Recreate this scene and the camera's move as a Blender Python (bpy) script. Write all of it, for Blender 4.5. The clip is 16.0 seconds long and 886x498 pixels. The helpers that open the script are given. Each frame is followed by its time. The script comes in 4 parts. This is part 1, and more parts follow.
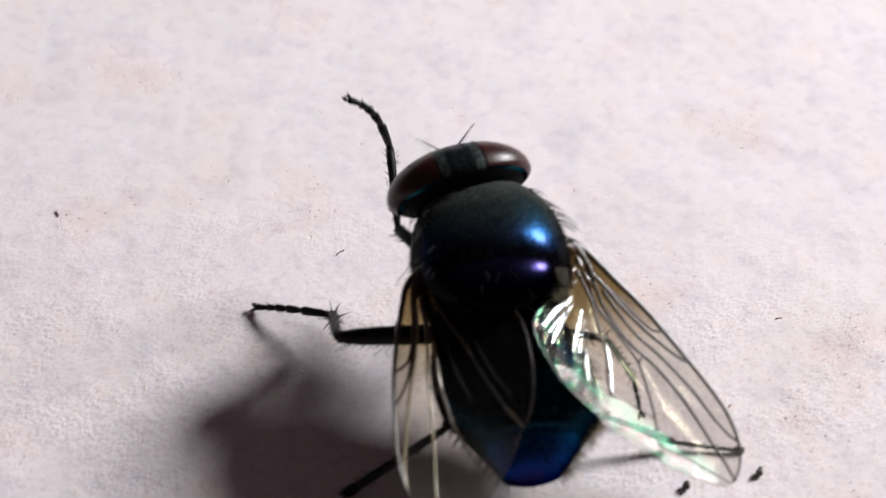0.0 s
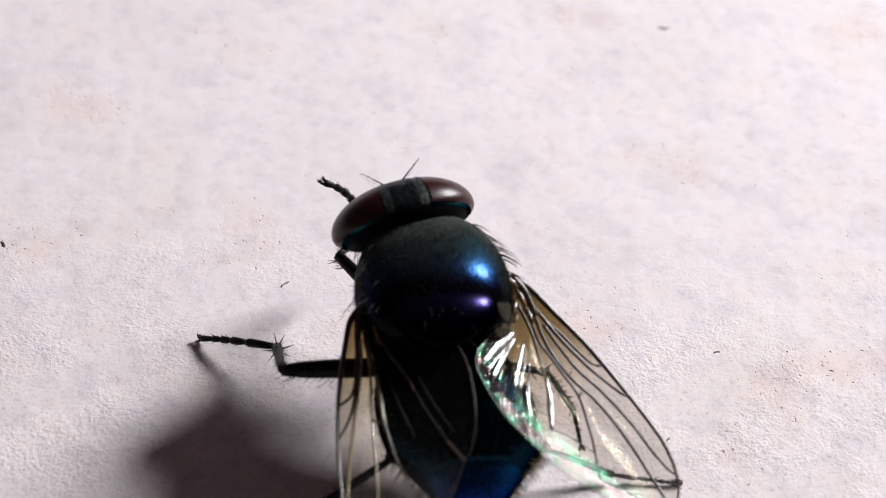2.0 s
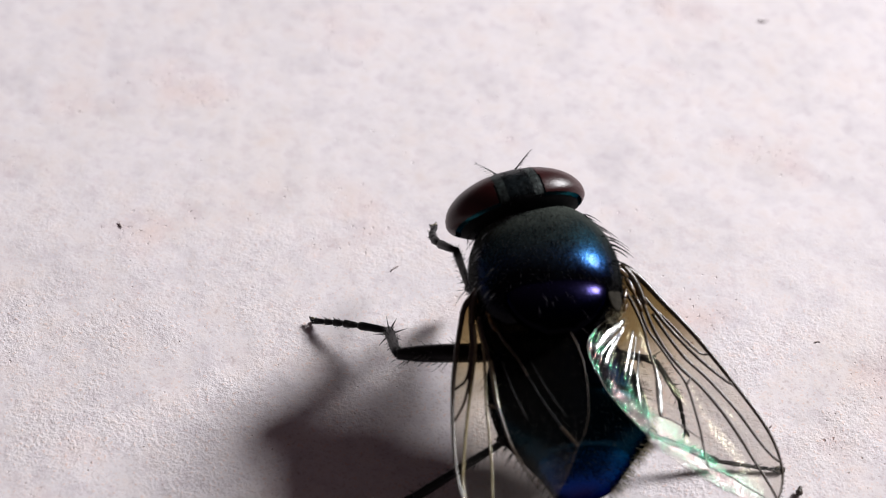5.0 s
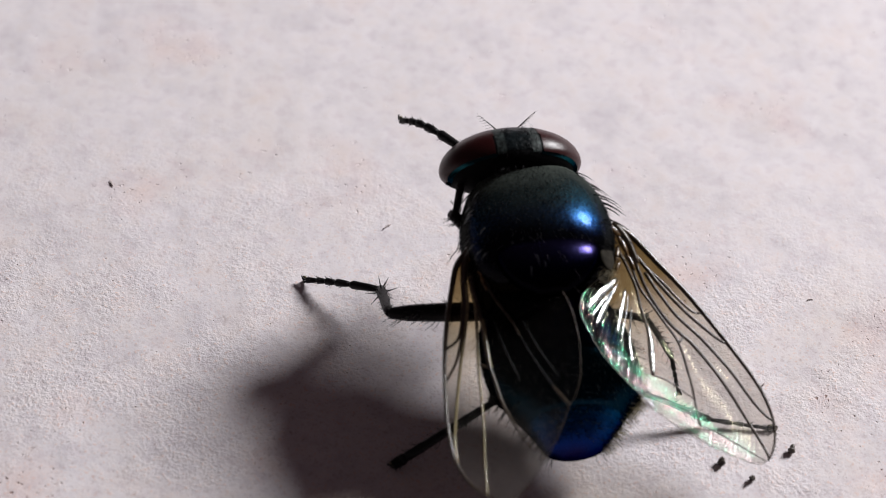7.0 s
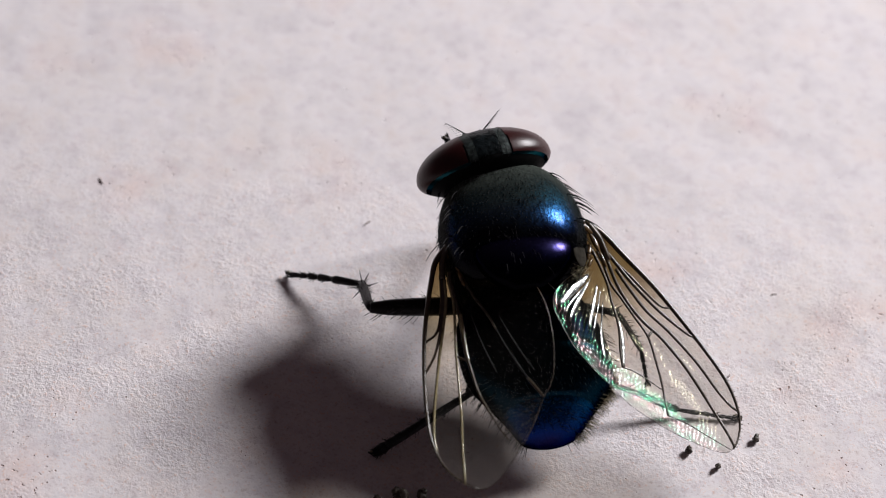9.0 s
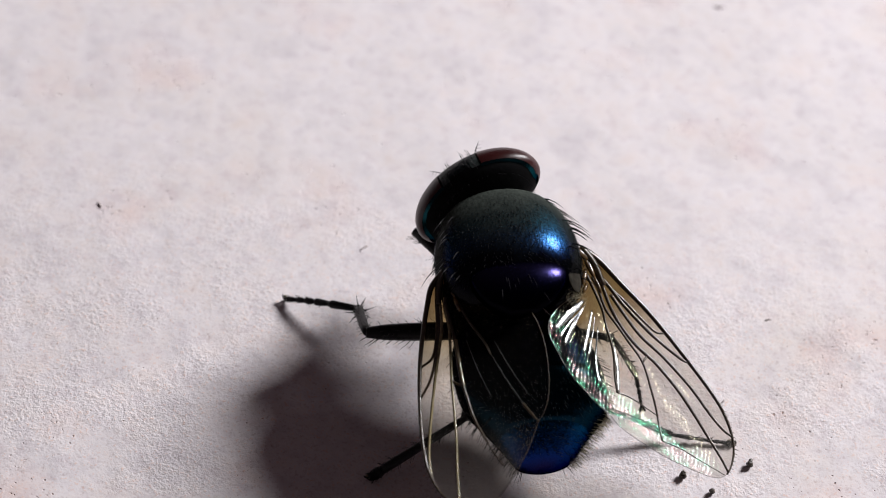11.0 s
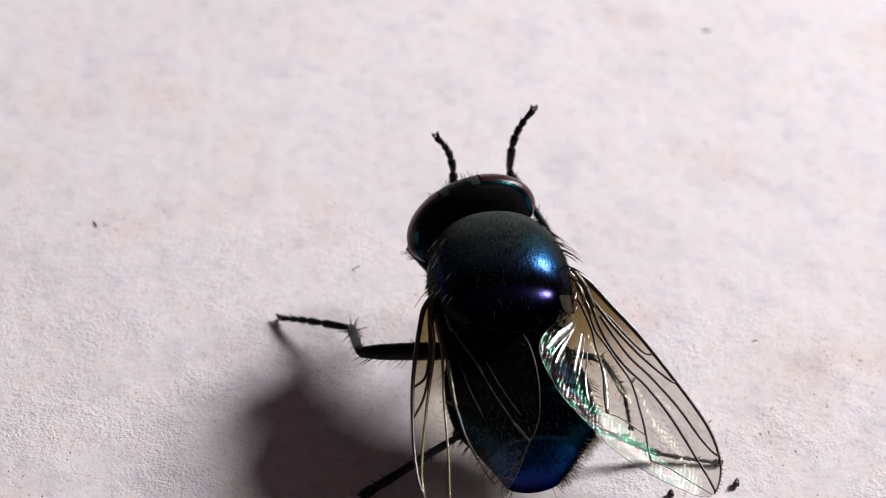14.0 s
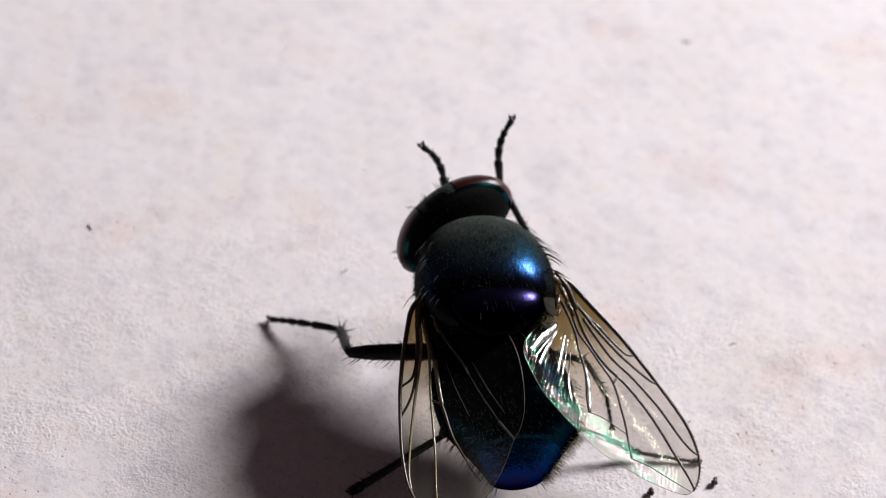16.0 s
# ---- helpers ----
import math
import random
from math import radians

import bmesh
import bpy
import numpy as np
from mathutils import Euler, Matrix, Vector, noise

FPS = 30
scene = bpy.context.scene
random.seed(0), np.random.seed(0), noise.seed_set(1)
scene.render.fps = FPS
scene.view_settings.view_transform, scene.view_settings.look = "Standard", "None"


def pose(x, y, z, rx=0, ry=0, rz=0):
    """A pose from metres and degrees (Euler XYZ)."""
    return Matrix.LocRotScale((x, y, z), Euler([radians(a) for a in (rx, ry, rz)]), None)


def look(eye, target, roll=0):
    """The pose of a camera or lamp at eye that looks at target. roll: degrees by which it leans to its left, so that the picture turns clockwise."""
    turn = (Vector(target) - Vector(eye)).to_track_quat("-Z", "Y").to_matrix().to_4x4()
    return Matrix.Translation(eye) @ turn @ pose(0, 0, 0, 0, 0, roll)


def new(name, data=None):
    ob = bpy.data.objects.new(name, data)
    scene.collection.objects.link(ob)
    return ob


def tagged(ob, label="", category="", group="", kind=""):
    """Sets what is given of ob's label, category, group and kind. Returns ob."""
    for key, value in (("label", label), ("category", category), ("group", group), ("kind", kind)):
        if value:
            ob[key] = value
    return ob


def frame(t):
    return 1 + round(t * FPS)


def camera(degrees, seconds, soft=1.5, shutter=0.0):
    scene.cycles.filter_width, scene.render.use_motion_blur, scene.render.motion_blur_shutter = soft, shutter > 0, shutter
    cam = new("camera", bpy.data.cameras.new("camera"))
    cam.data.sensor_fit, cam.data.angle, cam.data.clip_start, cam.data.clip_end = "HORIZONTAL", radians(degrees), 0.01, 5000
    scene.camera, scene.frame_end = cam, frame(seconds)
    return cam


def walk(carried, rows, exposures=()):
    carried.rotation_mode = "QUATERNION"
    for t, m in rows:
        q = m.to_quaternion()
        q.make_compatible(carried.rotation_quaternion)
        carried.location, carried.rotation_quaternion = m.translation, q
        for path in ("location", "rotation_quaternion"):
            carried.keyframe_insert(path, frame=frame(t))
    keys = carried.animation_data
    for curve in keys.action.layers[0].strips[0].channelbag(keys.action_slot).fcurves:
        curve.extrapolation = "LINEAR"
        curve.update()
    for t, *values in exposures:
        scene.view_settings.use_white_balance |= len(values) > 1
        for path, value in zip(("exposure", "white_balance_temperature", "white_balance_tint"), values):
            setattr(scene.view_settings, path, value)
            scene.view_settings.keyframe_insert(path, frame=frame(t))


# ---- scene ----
cam = camera(22.0, 16.0, 1.0, 0.5)
PATH = [
    (0, (0.001652, -0.035783, 0.037268), (0.000248, 0.002509, -0.002188), 2.22),
    (0.5, (0.001966, -0.035583, 0.037502), (0.001369, 0.003109, -0.001582), 3.07),
    (1, (0.001955, -0.035508, 0.037560), (0.001581, 0.003128, -0.001582), 3.34),
    (1.5, (0.001882, -0.035465, 0.037510), (0.001572, 0.003185, -0.001619), 3.53),
    (2, (0.001564, -0.035834, 0.038070), (0.001569, 0.002704, -0.001171), 4.07),
    (2.5, (0.001067, -0.036364, 0.038282), (0.001077, 0.002333, -0.000801), 4.35),
    (3, (0.000375, -0.036559, 0.038665), (-0.000845, 0.001924, -0.000611), 3.39),
    (3.5, (0.000126, -0.036560, 0.038971), (-0.002261, 0.001676, -0.000492), 2.35),
    (4, (0.000147, -0.036604, 0.038931), (-0.001800, 0.001703, -0.000487), 2.98),
    (4.5, (0.000142, -0.036629, 0.038892), (-0.001348, 0.001658, -0.000565), 3.40),
    (5, (-0.000047, -0.036545, 0.039041), (-0.000915, 0.001495, -0.000674), 4.00),
    (7.5, (0.000131, -0.036321, 0.039122), (-0.000531, 0.000816, -0.001441), 4.09),
    (8, (0.000225, -0.036881, 0.039396), (-0.000406, 0.000358, -0.001075), 4.19),
    (8.5, (0.000122, -0.037055, 0.040320), (-0.000228, -0.000206, -0.000510), 4.44),
    (9, (-0.000226, -0.037475, 0.040803), (-0.000093, -0.000564, 0.000028), 5.10),
    (11.5, (-0.000025, -0.037537, 0.041293), (-0.000031, -0.000299, 0.000816), 5.10),
    (12, (0.000019, -0.037379, 0.041454), (-0.000037, -0.000208, 0.000916), 4.99),
    (12.5, (-0.000278, -0.037439, 0.041447), (-0.000038, -0.000157, 0.001011), 5.44),
    (13, (-0.000391, -0.037421, 0.041467), (-0.000036, -0.000107, 0.001062), 5.67),
    (13.5, (-0.000145, -0.037468, 0.041389), (-0.000035, -0.000059, 0.001070), 5.41),
    (14, (-0.000438, -0.037835, 0.041952), (0.000086, -0.000480, 0.001587), 5.99),
    (14.5, (-0.000488, -0.038365, 0.042684), (0.000259, -0.000993, 0.002338), 6.33),
    (15, (-0.000433, -0.038567, 0.043169), (0.000350, -0.001241, 0.002781), 6.45),
    (15.5, (-0.000648, -0.038646, 0.043213), (0.000360, -0.001296, 0.002853), 6.73),
    (16, (-0.000701, -0.038970, 0.042788), (0.000379, -0.001342, 0.002688), 6.86),
]
walk(cam, [(t, look(eye, target, roll)) for t, eye, target, roll in PATH], [(0, 0.0), (3.5, 0.0), (5.2, -0.03), (7.3, -0.24), (9.2, -0.25), (11.5, -0.10), (13, -0.06), (16, -0.06)])

# The lens focuses on the insect; the paper behind it goes soft.
cam.data.dof.use_dof = True
cam.data.dof.focus_distance = 0.0514
cam.data.dof.aperture_fstop = 112

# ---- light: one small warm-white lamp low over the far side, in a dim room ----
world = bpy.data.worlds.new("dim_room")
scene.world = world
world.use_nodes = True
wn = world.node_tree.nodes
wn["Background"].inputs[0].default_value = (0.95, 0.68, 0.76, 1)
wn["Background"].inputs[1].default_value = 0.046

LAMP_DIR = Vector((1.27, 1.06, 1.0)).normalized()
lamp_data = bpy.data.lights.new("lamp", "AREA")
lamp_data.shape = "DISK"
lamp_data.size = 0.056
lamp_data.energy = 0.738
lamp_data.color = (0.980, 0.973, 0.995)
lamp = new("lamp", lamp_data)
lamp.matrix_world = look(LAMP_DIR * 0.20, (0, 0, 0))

MM = 0.001


# ---- materials ----
def material(name):
    m = bpy.data.materials.new(name)
    m.use_nodes = True
    return m, m.node_tree.nodes, m.node_tree.links, m.node_tree.nodes["Principled BSDF"]


def add(nodes, kind, **values):
    n = nodes.new(kind)
    for key, value in values.items():
        if key in n.inputs:
            n.inputs[key].default_value = value
    return n


def ramp(nodes, links, source, stops):
    r = nodes.new("ShaderNodeValToRGB")
    while len(r.color_ramp.elements) < len(stops):
        r.color_ramp.elements.new(0.5)
    for e, (p, c) in zip(r.color_ramp.elements, stops):
        e.position, e.color = p, (*c, 1)
    links.new(source, r.inputs[0])
    return r


def noise_node(nodes, links, scale, detail=3.0, rough=0.55):
    """Noise in the object's space; scale in cells per millimetre."""
    c = nodes.new("ShaderNodeTexCoord")
    n = add(nodes, "ShaderNodeTexNoise", Scale=scale / MM, Detail=detail, Roughness=rough)
    links.new(c.outputs["Object"], n.inputs["Vector"])
    return n


def bump_into(nodes, links, bsdf, height, distance, strength=1.0, normal=None):
    b = add(nodes, "ShaderNodeBump", Strength=strength, Distance=distance * MM)
    links.new(height, b.inputs["Height"])
    if normal:
        links.new(normal, b.inputs["Normal"])
    links.new(b.outputs[0], bsdf.inputs["Normal"])
    return b


def mix_colour(nodes, links, factor, a, b, blend="MIX"):
    m = nodes.new("ShaderNodeMix")
    m.data_type, m.blend_type = "RGBA", blend
    for socket, value in ((m.inputs[0], factor), (m.inputs[6], a), (m.inputs[7], b)):
        if isinstance(value, (int, float)):
            socket.default_value = value
        elif isinstance(value, tuple):
            socket.default_value = (*value, 1)
        else:
            links.new(value, socket)
    return m.outputs[2]


def paper_material():
    m, n, l, b = material("rough_paper")
    big = noise_node(n, l, 0.16, 4)
    mid = noise_node(n, l, 0.8, 4)
    small = noise_node(n, l, 2.6, 3)
    fine = noise_node(n, l, 7.0, 2, 0.6)
    micro = noise_node(n, l, 13.0, 2, 0.6)
    speck = noise_node(n, l, 9.0, 1.0)
    stain = noise_node(n, l, 0.30, 3)
    base = ramp(n, l, big.outputs["Fac"], [(0.3, (0.80, 0.745, 0.755)), (0.52, (0.845, 0.79, 0.81)), (0.7, (0.83, 0.765, 0.76))])
    blot = ramp(n, l, mid.outputs["Fac"], [(0.30, (0.89, 0.885, 0.90)), (0.5, (1, 1, 1)), (0.72, (1.0, 0.965, 0.94))])
    c = mix_colour(n, l, 1.0, base.outputs[0], blot.outputs[0], "MULTIPLY")
    mottle = ramp(n, l, small.outputs["Fac"], [(0.32, (0.92, 0.90, 0.91)), (0.5, (1, 1, 1)), (0.7, (0.985, 0.965, 0.945))])
    c = mix_colour(n, l, 1.0, c, mottle.outputs[0], "MULTIPLY")
    warm = ramp(n, l, stain.outputs["Fac"], [(0.56, (1, 1, 1)), (0.72, (0.98, 0.91, 0.89))])
    c = mix_colour(n, l, 1.0, c, warm.outputs[0], "MULTIPLY")
    grain = ramp(n, l, fine.outputs["Fac"], [(0.27, (0.86, 0.83, 0.82)), (0.40, (1, 1, 1))])
    tint = ramp(n, l, micro.outputs["Fac"], [(0.30, (0.84, 0.80, 0.79)), (0.44, (1, 1, 1)), (0.60, (1, 1, 1)), (0.70, (1.0, 0.86, 0.78))])
    # dark pits gather in loose patches
    patch = ramp(n, l, stain.outputs["Fac"], [(0.50, (0.0, 0.0, 0.0)), (0.64, (0.11, 0.11, 0.11))])
    near = n.new("ShaderNodeMath")
    near.operation = "SUBTRACT"
    l.new(speck.outputs["Fac"], near.inputs[0])
    l.new(patch.outputs[0], near.inputs[1])
    dots = ramp(n, l, near.outputs[0], [(0.13, (0.52, 0.42, 0.38)), (0.215, (1, 1, 1))])
    b.inputs["Roughness"].default_value = 0.9
    b.inputs["Specular IOR Level"].default_value = 0.15
    first = bump_into(n, l, b, small.outputs["Fac"], 0.010, 0.6)
    place = n.new("ShaderNodeTexCoord")
    across = n.new("ShaderNodeSeparateXYZ")
    l.new(place.outputs["Object"], across.inputs[0])
    worn = n.new("ShaderNodeMapRange")
    worn.inputs["From Min"].default_value, worn.inputs["From Max"].default_value = 3.5 * MM, -2.5 * MM
    worn.inputs["To Min"].default_value, worn.inputs["To Max"].default_value = 0.06, 1.0
    l.new(across.outputs["Y"], worn.inputs["Value"])
    rare = n.new("ShaderNodeMath")
    rare.operation = "POWER"
    l.new(worn.outputs[0], rare.inputs[0])
    rare.inputs[1].default_value = 2.0
    c = mix_colour(n, l, worn.outputs[0], c, grain.outputs[0], "MULTIPLY")
    c = mix_colour(n, l, worn.outputs[0], c, tint.outputs[0], "MULTIPLY")
    c = mix_colour(n, l, rare.outputs[0], c, dots.outputs[0], "MULTIPLY")
    l.new(c, b.inputs["Base Color"])
    patchy = ramp(n, l, noise_node(n, l, 0.45, 3).outputs["Fac"], [(0.40, (0.16, 0.16, 0.16)), (0.62, (1.0, 1.0, 1.0))])
    relief = n.new("ShaderNodeMath")
    relief.operation = "MULTIPLY"
    l.new(fine.outputs["Fac"], relief.inputs[0])
    l.new(patchy.outputs[0], relief.inputs[1])
    eased = n.new("ShaderNodeMath")
    eased.operation = "MULTIPLY"
    l.new(relief.outputs[0], eased.inputs[0])
    l.new(worn.outputs[0], eased.inputs[1])
    second = bump_into(n, l, b, eased.outputs[0], 0.018, 1.0, first.outputs[0])
    eased_patch = n.new("ShaderNodeMath")
    eased_patch.operation = "MULTIPLY"
    l.new(patchy.outputs[0], eased_patch.inputs[0])
    l.new(worn.outputs[0], eased_patch.inputs[1])
    crisp = n.new("ShaderNodeMath")
    crisp.operation = "MULTIPLY"
    l.new(micro.outputs["Fac"], crisp.inputs[0])
    l.new(eased_patch.outputs[0], crisp.inputs[1])
    second = bump_into(n, l, b, crisp.outputs[0], 0.026, 1.0, second.outputs[0])
    bump_into(n, l, b, dots.outputs[0], 0.030, 1.0, second.outputs[0])
    return m


def shell_material(name, stops, axis_scale, rough=0.28, coat=0.0, dust=(), edge=(0.05, 0.07, 0.12), flank=(), comb_depth=0.010):
    """Metallic insect shell whose hue drifts along the body (object y, in millimetres), with a matt dusting."""
    m, n, l, b = material(name)
    c = n.new("ShaderNodeTexCoord")
    s = n.new("ShaderNodeSeparateXYZ")
    l.new(c.outputs["Object"], s.inputs[0])
    r = n.new("ShaderNodeMapRange")
    r.inputs["From Min"].default_value, r.inputs["From Max"].default_value = axis_scale[0] * MM, axis_scale[1] * MM
    l.new(s.outputs["Y"], r.inputs["Value"])
    wob = noise_node(n, l, 1.1, 3)
    a = n.new("ShaderNodeMath")
    a.operation = "MULTIPLY_ADD"
    l.new(wob.outputs["Fac"], a.inputs[0])
    a.inputs[1].default_value = 0.25
    l.new(r.outputs[0], a.inputs[2])
    hue = ramp(n, l, a.outputs[0], stops)
    colour = hue.outputs[0]
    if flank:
        # black put into the colour below this height: dark flanks, and no paper glow on them
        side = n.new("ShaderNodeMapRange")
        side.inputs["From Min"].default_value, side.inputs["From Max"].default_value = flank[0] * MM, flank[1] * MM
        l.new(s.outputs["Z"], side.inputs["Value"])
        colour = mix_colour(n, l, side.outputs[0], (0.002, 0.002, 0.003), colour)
    l.new(colour, b.inputs["Base Color"])
    b.inputs["Metallic"].default_value = 1.0
    b.inputs["Specular Tint"].default_value = (*edge, 1)
    b.inputs["Coat Weight"].default_value = coat
    b.inputs["Coat Roughness"].default_value = 0.10
    fine = noise_node(n, l, 16.0, 2)
    rr = n.new("ShaderNodeMapRange")
    rr.inputs["To Min"].default_value, rr.inputs["To Max"].default_value = rough - 0.06, rough + 0.10
    l.new(fine.outputs["Fac"], rr.inputs["Value"])
    l.new(rr.outputs[0], b.inputs["Roughness"])
    comb = n.new("ShaderNodeMapping")
    comb.inputs["Scale"].default_value = (1.0, 0.22, 0.6)
    l.new(c.outputs["Object"], comb.inputs["Vector"])
    scratch = add(n, "ShaderNodeTexNoise", Scale=13.0 / MM, Detail=3.0, Roughness=0.65)
    l.new(comb.outputs[0], scratch.inputs["Vector"])
    rough_skin = bump_into(n, l, b, fine.outputs["Fac"], 0.0045, 0.6)
    bump_into(n, l, b, scratch.outputs["Fac"], comb_depth, 0.8, rough_skin.outputs[0])
    if dust:
        powder = add(n, "ShaderNodeBsdfDiffuse")
        powder.inputs["Color"].default_value = (0.18, 0.205, 0.18, 1)
        grain = noise_node(n, l, 26.0, 3, 0.7)
        l.new(comb.outputs[0], grain.inputs["Vector"])
        speck = ramp(n, l, grain.outputs["Fac"], [(0.36, (0.40, 0.40, 0.40)), (0.66, (1, 1, 1))])
        amount = ramp(n, l, a.outputs[0], dust)
        part_of = n.new("ShaderNodeMath")
        part_of.operation = "MULTIPLY"
        l.new(speck.outputs[0], part_of.inputs[0])
        l.new(amount.outputs[0], part_of.inputs[1])
        both = n.new("ShaderNodeMixShader")
        l.new(part_of.outputs[0], both.inputs[0])
        l.new(b.outputs[0], both.inputs[1])
        l.new(powder.outputs[0], both.inputs[2])
        l.new(both.outputs[0], n["Material Output"].inputs["Surface"])
    return m


def plain_material(name, colour, rough, metallic=0.0, grain=8.0, depth=0.01, spec=0.5, vary=0.25):
    m, n, l, b = material(name)
    f = noise_node(n, l, grain, 3)
    low = tuple(v * (1 - vary) for v in colour)
    high = tuple(min(1, v * (1 + vary)) for v in colour)
    l.new(ramp(n, l, f.outputs["Fac"], [(0.35, low), (0.65, high)]).outputs[0], b.inputs["Base Color"])
    b.inputs["Roughness"].default_value = rough
    b.inputs["Metallic"].default_value = metallic
    b.inputs["Specular IOR Level"].default_value = spec
    bump_into(n, l, b, f.outputs["Fac"], depth, 0.7)
    return m


def eye_material():
    m, n, l, b = material("compound_eye")
    c = n.new("ShaderNodeTexCoord")
    v = add(n, "ShaderNodeTexVoronoi", Scale=26 / MM)
    l.new(c.outputs["Object"], v.inputs["Vector"])
    tone = noise_node(n, l, 1.0, 2)
    l.new(ramp(n, l, tone.outputs["Fac"], [(0.3, (0.022, 0.003, 0.003)), (0.7, (0.036, 0.005, 0.005))]).outputs[0], b.inputs["Base Color"])
    b.inputs["Roughness"].default_value = 0.33
    b.inputs["Specular IOR Level"].default_value = 0.27
    bump_into(n, l, b, v.outputs["Distance"], 0.0045, 0.6)
    return m


def wing_material(shine, milkiness, root, clearness=1.0):
    """A clear film, yellowish towards its root, that mirrors the lamp in painted rainbow ripples."""
    m, n, l, b = material("wing_membrane")
    out = n["Material Output"]
    c = n.new("ShaderNodeTexCoord")
    xyz = n.new("ShaderNodeSeparateXYZ")
    l.new(c.outputs["Object"], xyz.inputs[0])
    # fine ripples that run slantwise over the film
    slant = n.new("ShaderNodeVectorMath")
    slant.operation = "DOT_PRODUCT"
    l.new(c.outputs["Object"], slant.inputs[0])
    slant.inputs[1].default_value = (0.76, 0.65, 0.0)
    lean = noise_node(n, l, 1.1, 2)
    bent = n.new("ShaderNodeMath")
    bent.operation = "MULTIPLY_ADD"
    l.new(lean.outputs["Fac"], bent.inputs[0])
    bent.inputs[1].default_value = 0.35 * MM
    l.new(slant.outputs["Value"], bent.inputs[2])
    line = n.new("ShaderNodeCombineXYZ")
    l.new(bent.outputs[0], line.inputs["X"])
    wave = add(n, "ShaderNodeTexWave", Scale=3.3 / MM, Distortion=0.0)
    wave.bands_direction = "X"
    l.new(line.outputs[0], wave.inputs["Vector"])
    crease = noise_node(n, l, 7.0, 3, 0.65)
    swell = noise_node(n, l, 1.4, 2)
    # glint tints, put into the gloss colour as the film thins towards the rear margin
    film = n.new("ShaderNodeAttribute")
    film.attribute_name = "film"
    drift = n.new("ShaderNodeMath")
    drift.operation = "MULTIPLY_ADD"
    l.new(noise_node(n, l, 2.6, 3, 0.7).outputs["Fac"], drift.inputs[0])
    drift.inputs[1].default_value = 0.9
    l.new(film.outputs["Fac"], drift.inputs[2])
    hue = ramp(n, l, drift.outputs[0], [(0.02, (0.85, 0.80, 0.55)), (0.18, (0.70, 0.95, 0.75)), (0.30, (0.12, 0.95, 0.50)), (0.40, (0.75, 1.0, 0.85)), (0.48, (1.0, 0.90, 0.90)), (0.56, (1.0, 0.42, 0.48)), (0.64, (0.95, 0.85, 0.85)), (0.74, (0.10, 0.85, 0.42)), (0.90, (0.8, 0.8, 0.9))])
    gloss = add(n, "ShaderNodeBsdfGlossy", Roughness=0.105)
    # bright bars and gaps of the glints, put into the gloss colour
    glint_streak = ramp(n, l, wave.outputs["Fac"], [(0.30, (0.10, 0.10, 0.10)), (0.62, (1, 1, 1))])
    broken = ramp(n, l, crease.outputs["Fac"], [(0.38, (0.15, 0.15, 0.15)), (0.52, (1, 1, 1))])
    glint_bars = mix_colour(n, l, 1.0, glint_streak.outputs[0], broken.outputs[0], "MULTIPLY")
    l.new(mix_colour(n, l, 1.0, hue.outputs[0], glint_bars, "MULTIPLY"), gloss.inputs["Color"])
    first = add(n, "ShaderNodeBump", Strength=1.0, Distance=0.012 * MM)
    l.new(swell.outputs["Fac"], first.inputs["Height"])
    second = add(n, "ShaderNodeBump", Strength=1.0, Distance=0.0026 * MM)
    l.new(wave.outputs["Fac"], second.inputs["Height"])
    l.new(first.outputs[0], second.inputs["Normal"])
    third = add(n, "ShaderNodeBump", Strength=1.0, Distance=0.004 * MM)
    l.new(crease.outputs["Fac"], third.inputs["Height"])
    l.new(second.outputs[0], third.inputs["Normal"])
    l.new(third.outputs[0], gloss.inputs["Normal"])
    clear = add(n, "ShaderNodeBsdfTransparent")
    along = n.new("ShaderNodeMapRange")
    along.inputs["From Min"].default_value, along.inputs["From Max"].default_value = 0.0, 6.3 * MM
    l.new(xyz.outputs["X"], along.inputs["Value"])
    stain = ramp(n, l, along.outputs[0], [(0.04, (0.12, 0.07, 0.02)), (0.23, root), (0.33, (0.58, 0.52, 0.39)), (0.43, (0.71, 0.66, 0.57)), (0.55, tuple(v * clearness for v in (0.76, 0.73, 0.67))), (1.0, tuple(v * clearness for v in (0.79, 0.77, 0.74)))]).outputs[0]
    smudge = ramp(n, l, noise_node(n, l, 2.2, 3, 0.6).outputs["Fac"], [(0.36, (0.62, 0.58, 0.50)), (0.50, (0.95, 0.94, 0.92)), (0.64, (1, 1, 1))])
    fade = n.new("ShaderNodeMapRange")
    fade.inputs["From Min"].default_value, fade.inputs["From Max"].default_value = 0.18, 0.42
    fade.inputs["To Min"].default_value, fade.inputs["To Max"].default_value = 1.0, 0.12
    l.new(along.outputs[0], fade.inputs["Value"])
    l.new(mix_colour(n, l, fade.outputs[0], stain, smudge.outputs[0], "MULTIPLY"), clear.inputs["Color"])
    milk = add(n, "ShaderNodeBsdfTranslucent")
    milk.inputs["Color"].default_value = (0.60, 0.58, 0.54, 1)
    haze = add(n, "ShaderNodeBsdfDiffuse")
    haze.inputs["Color"].default_value = (0.60, 0.58, 0.54, 1)
    veil = n.new("ShaderNodeMixShader")
    l.new(milk.outputs[0], veil.inputs[1])
    l.new(haze.outputs[0], veil.inputs[2])
    body = n.new("ShaderNodeMixShader")
    cloudy = n.new("ShaderNodeMapRange")
    cloudy.inputs["From Min"].default_value, cloudy.inputs["From Max"].default_value = 0.60, 0.94
    cloudy.inputs["To Min"].default_value, cloudy.inputs["To Max"].default_value = 0.12 * milkiness, milkiness
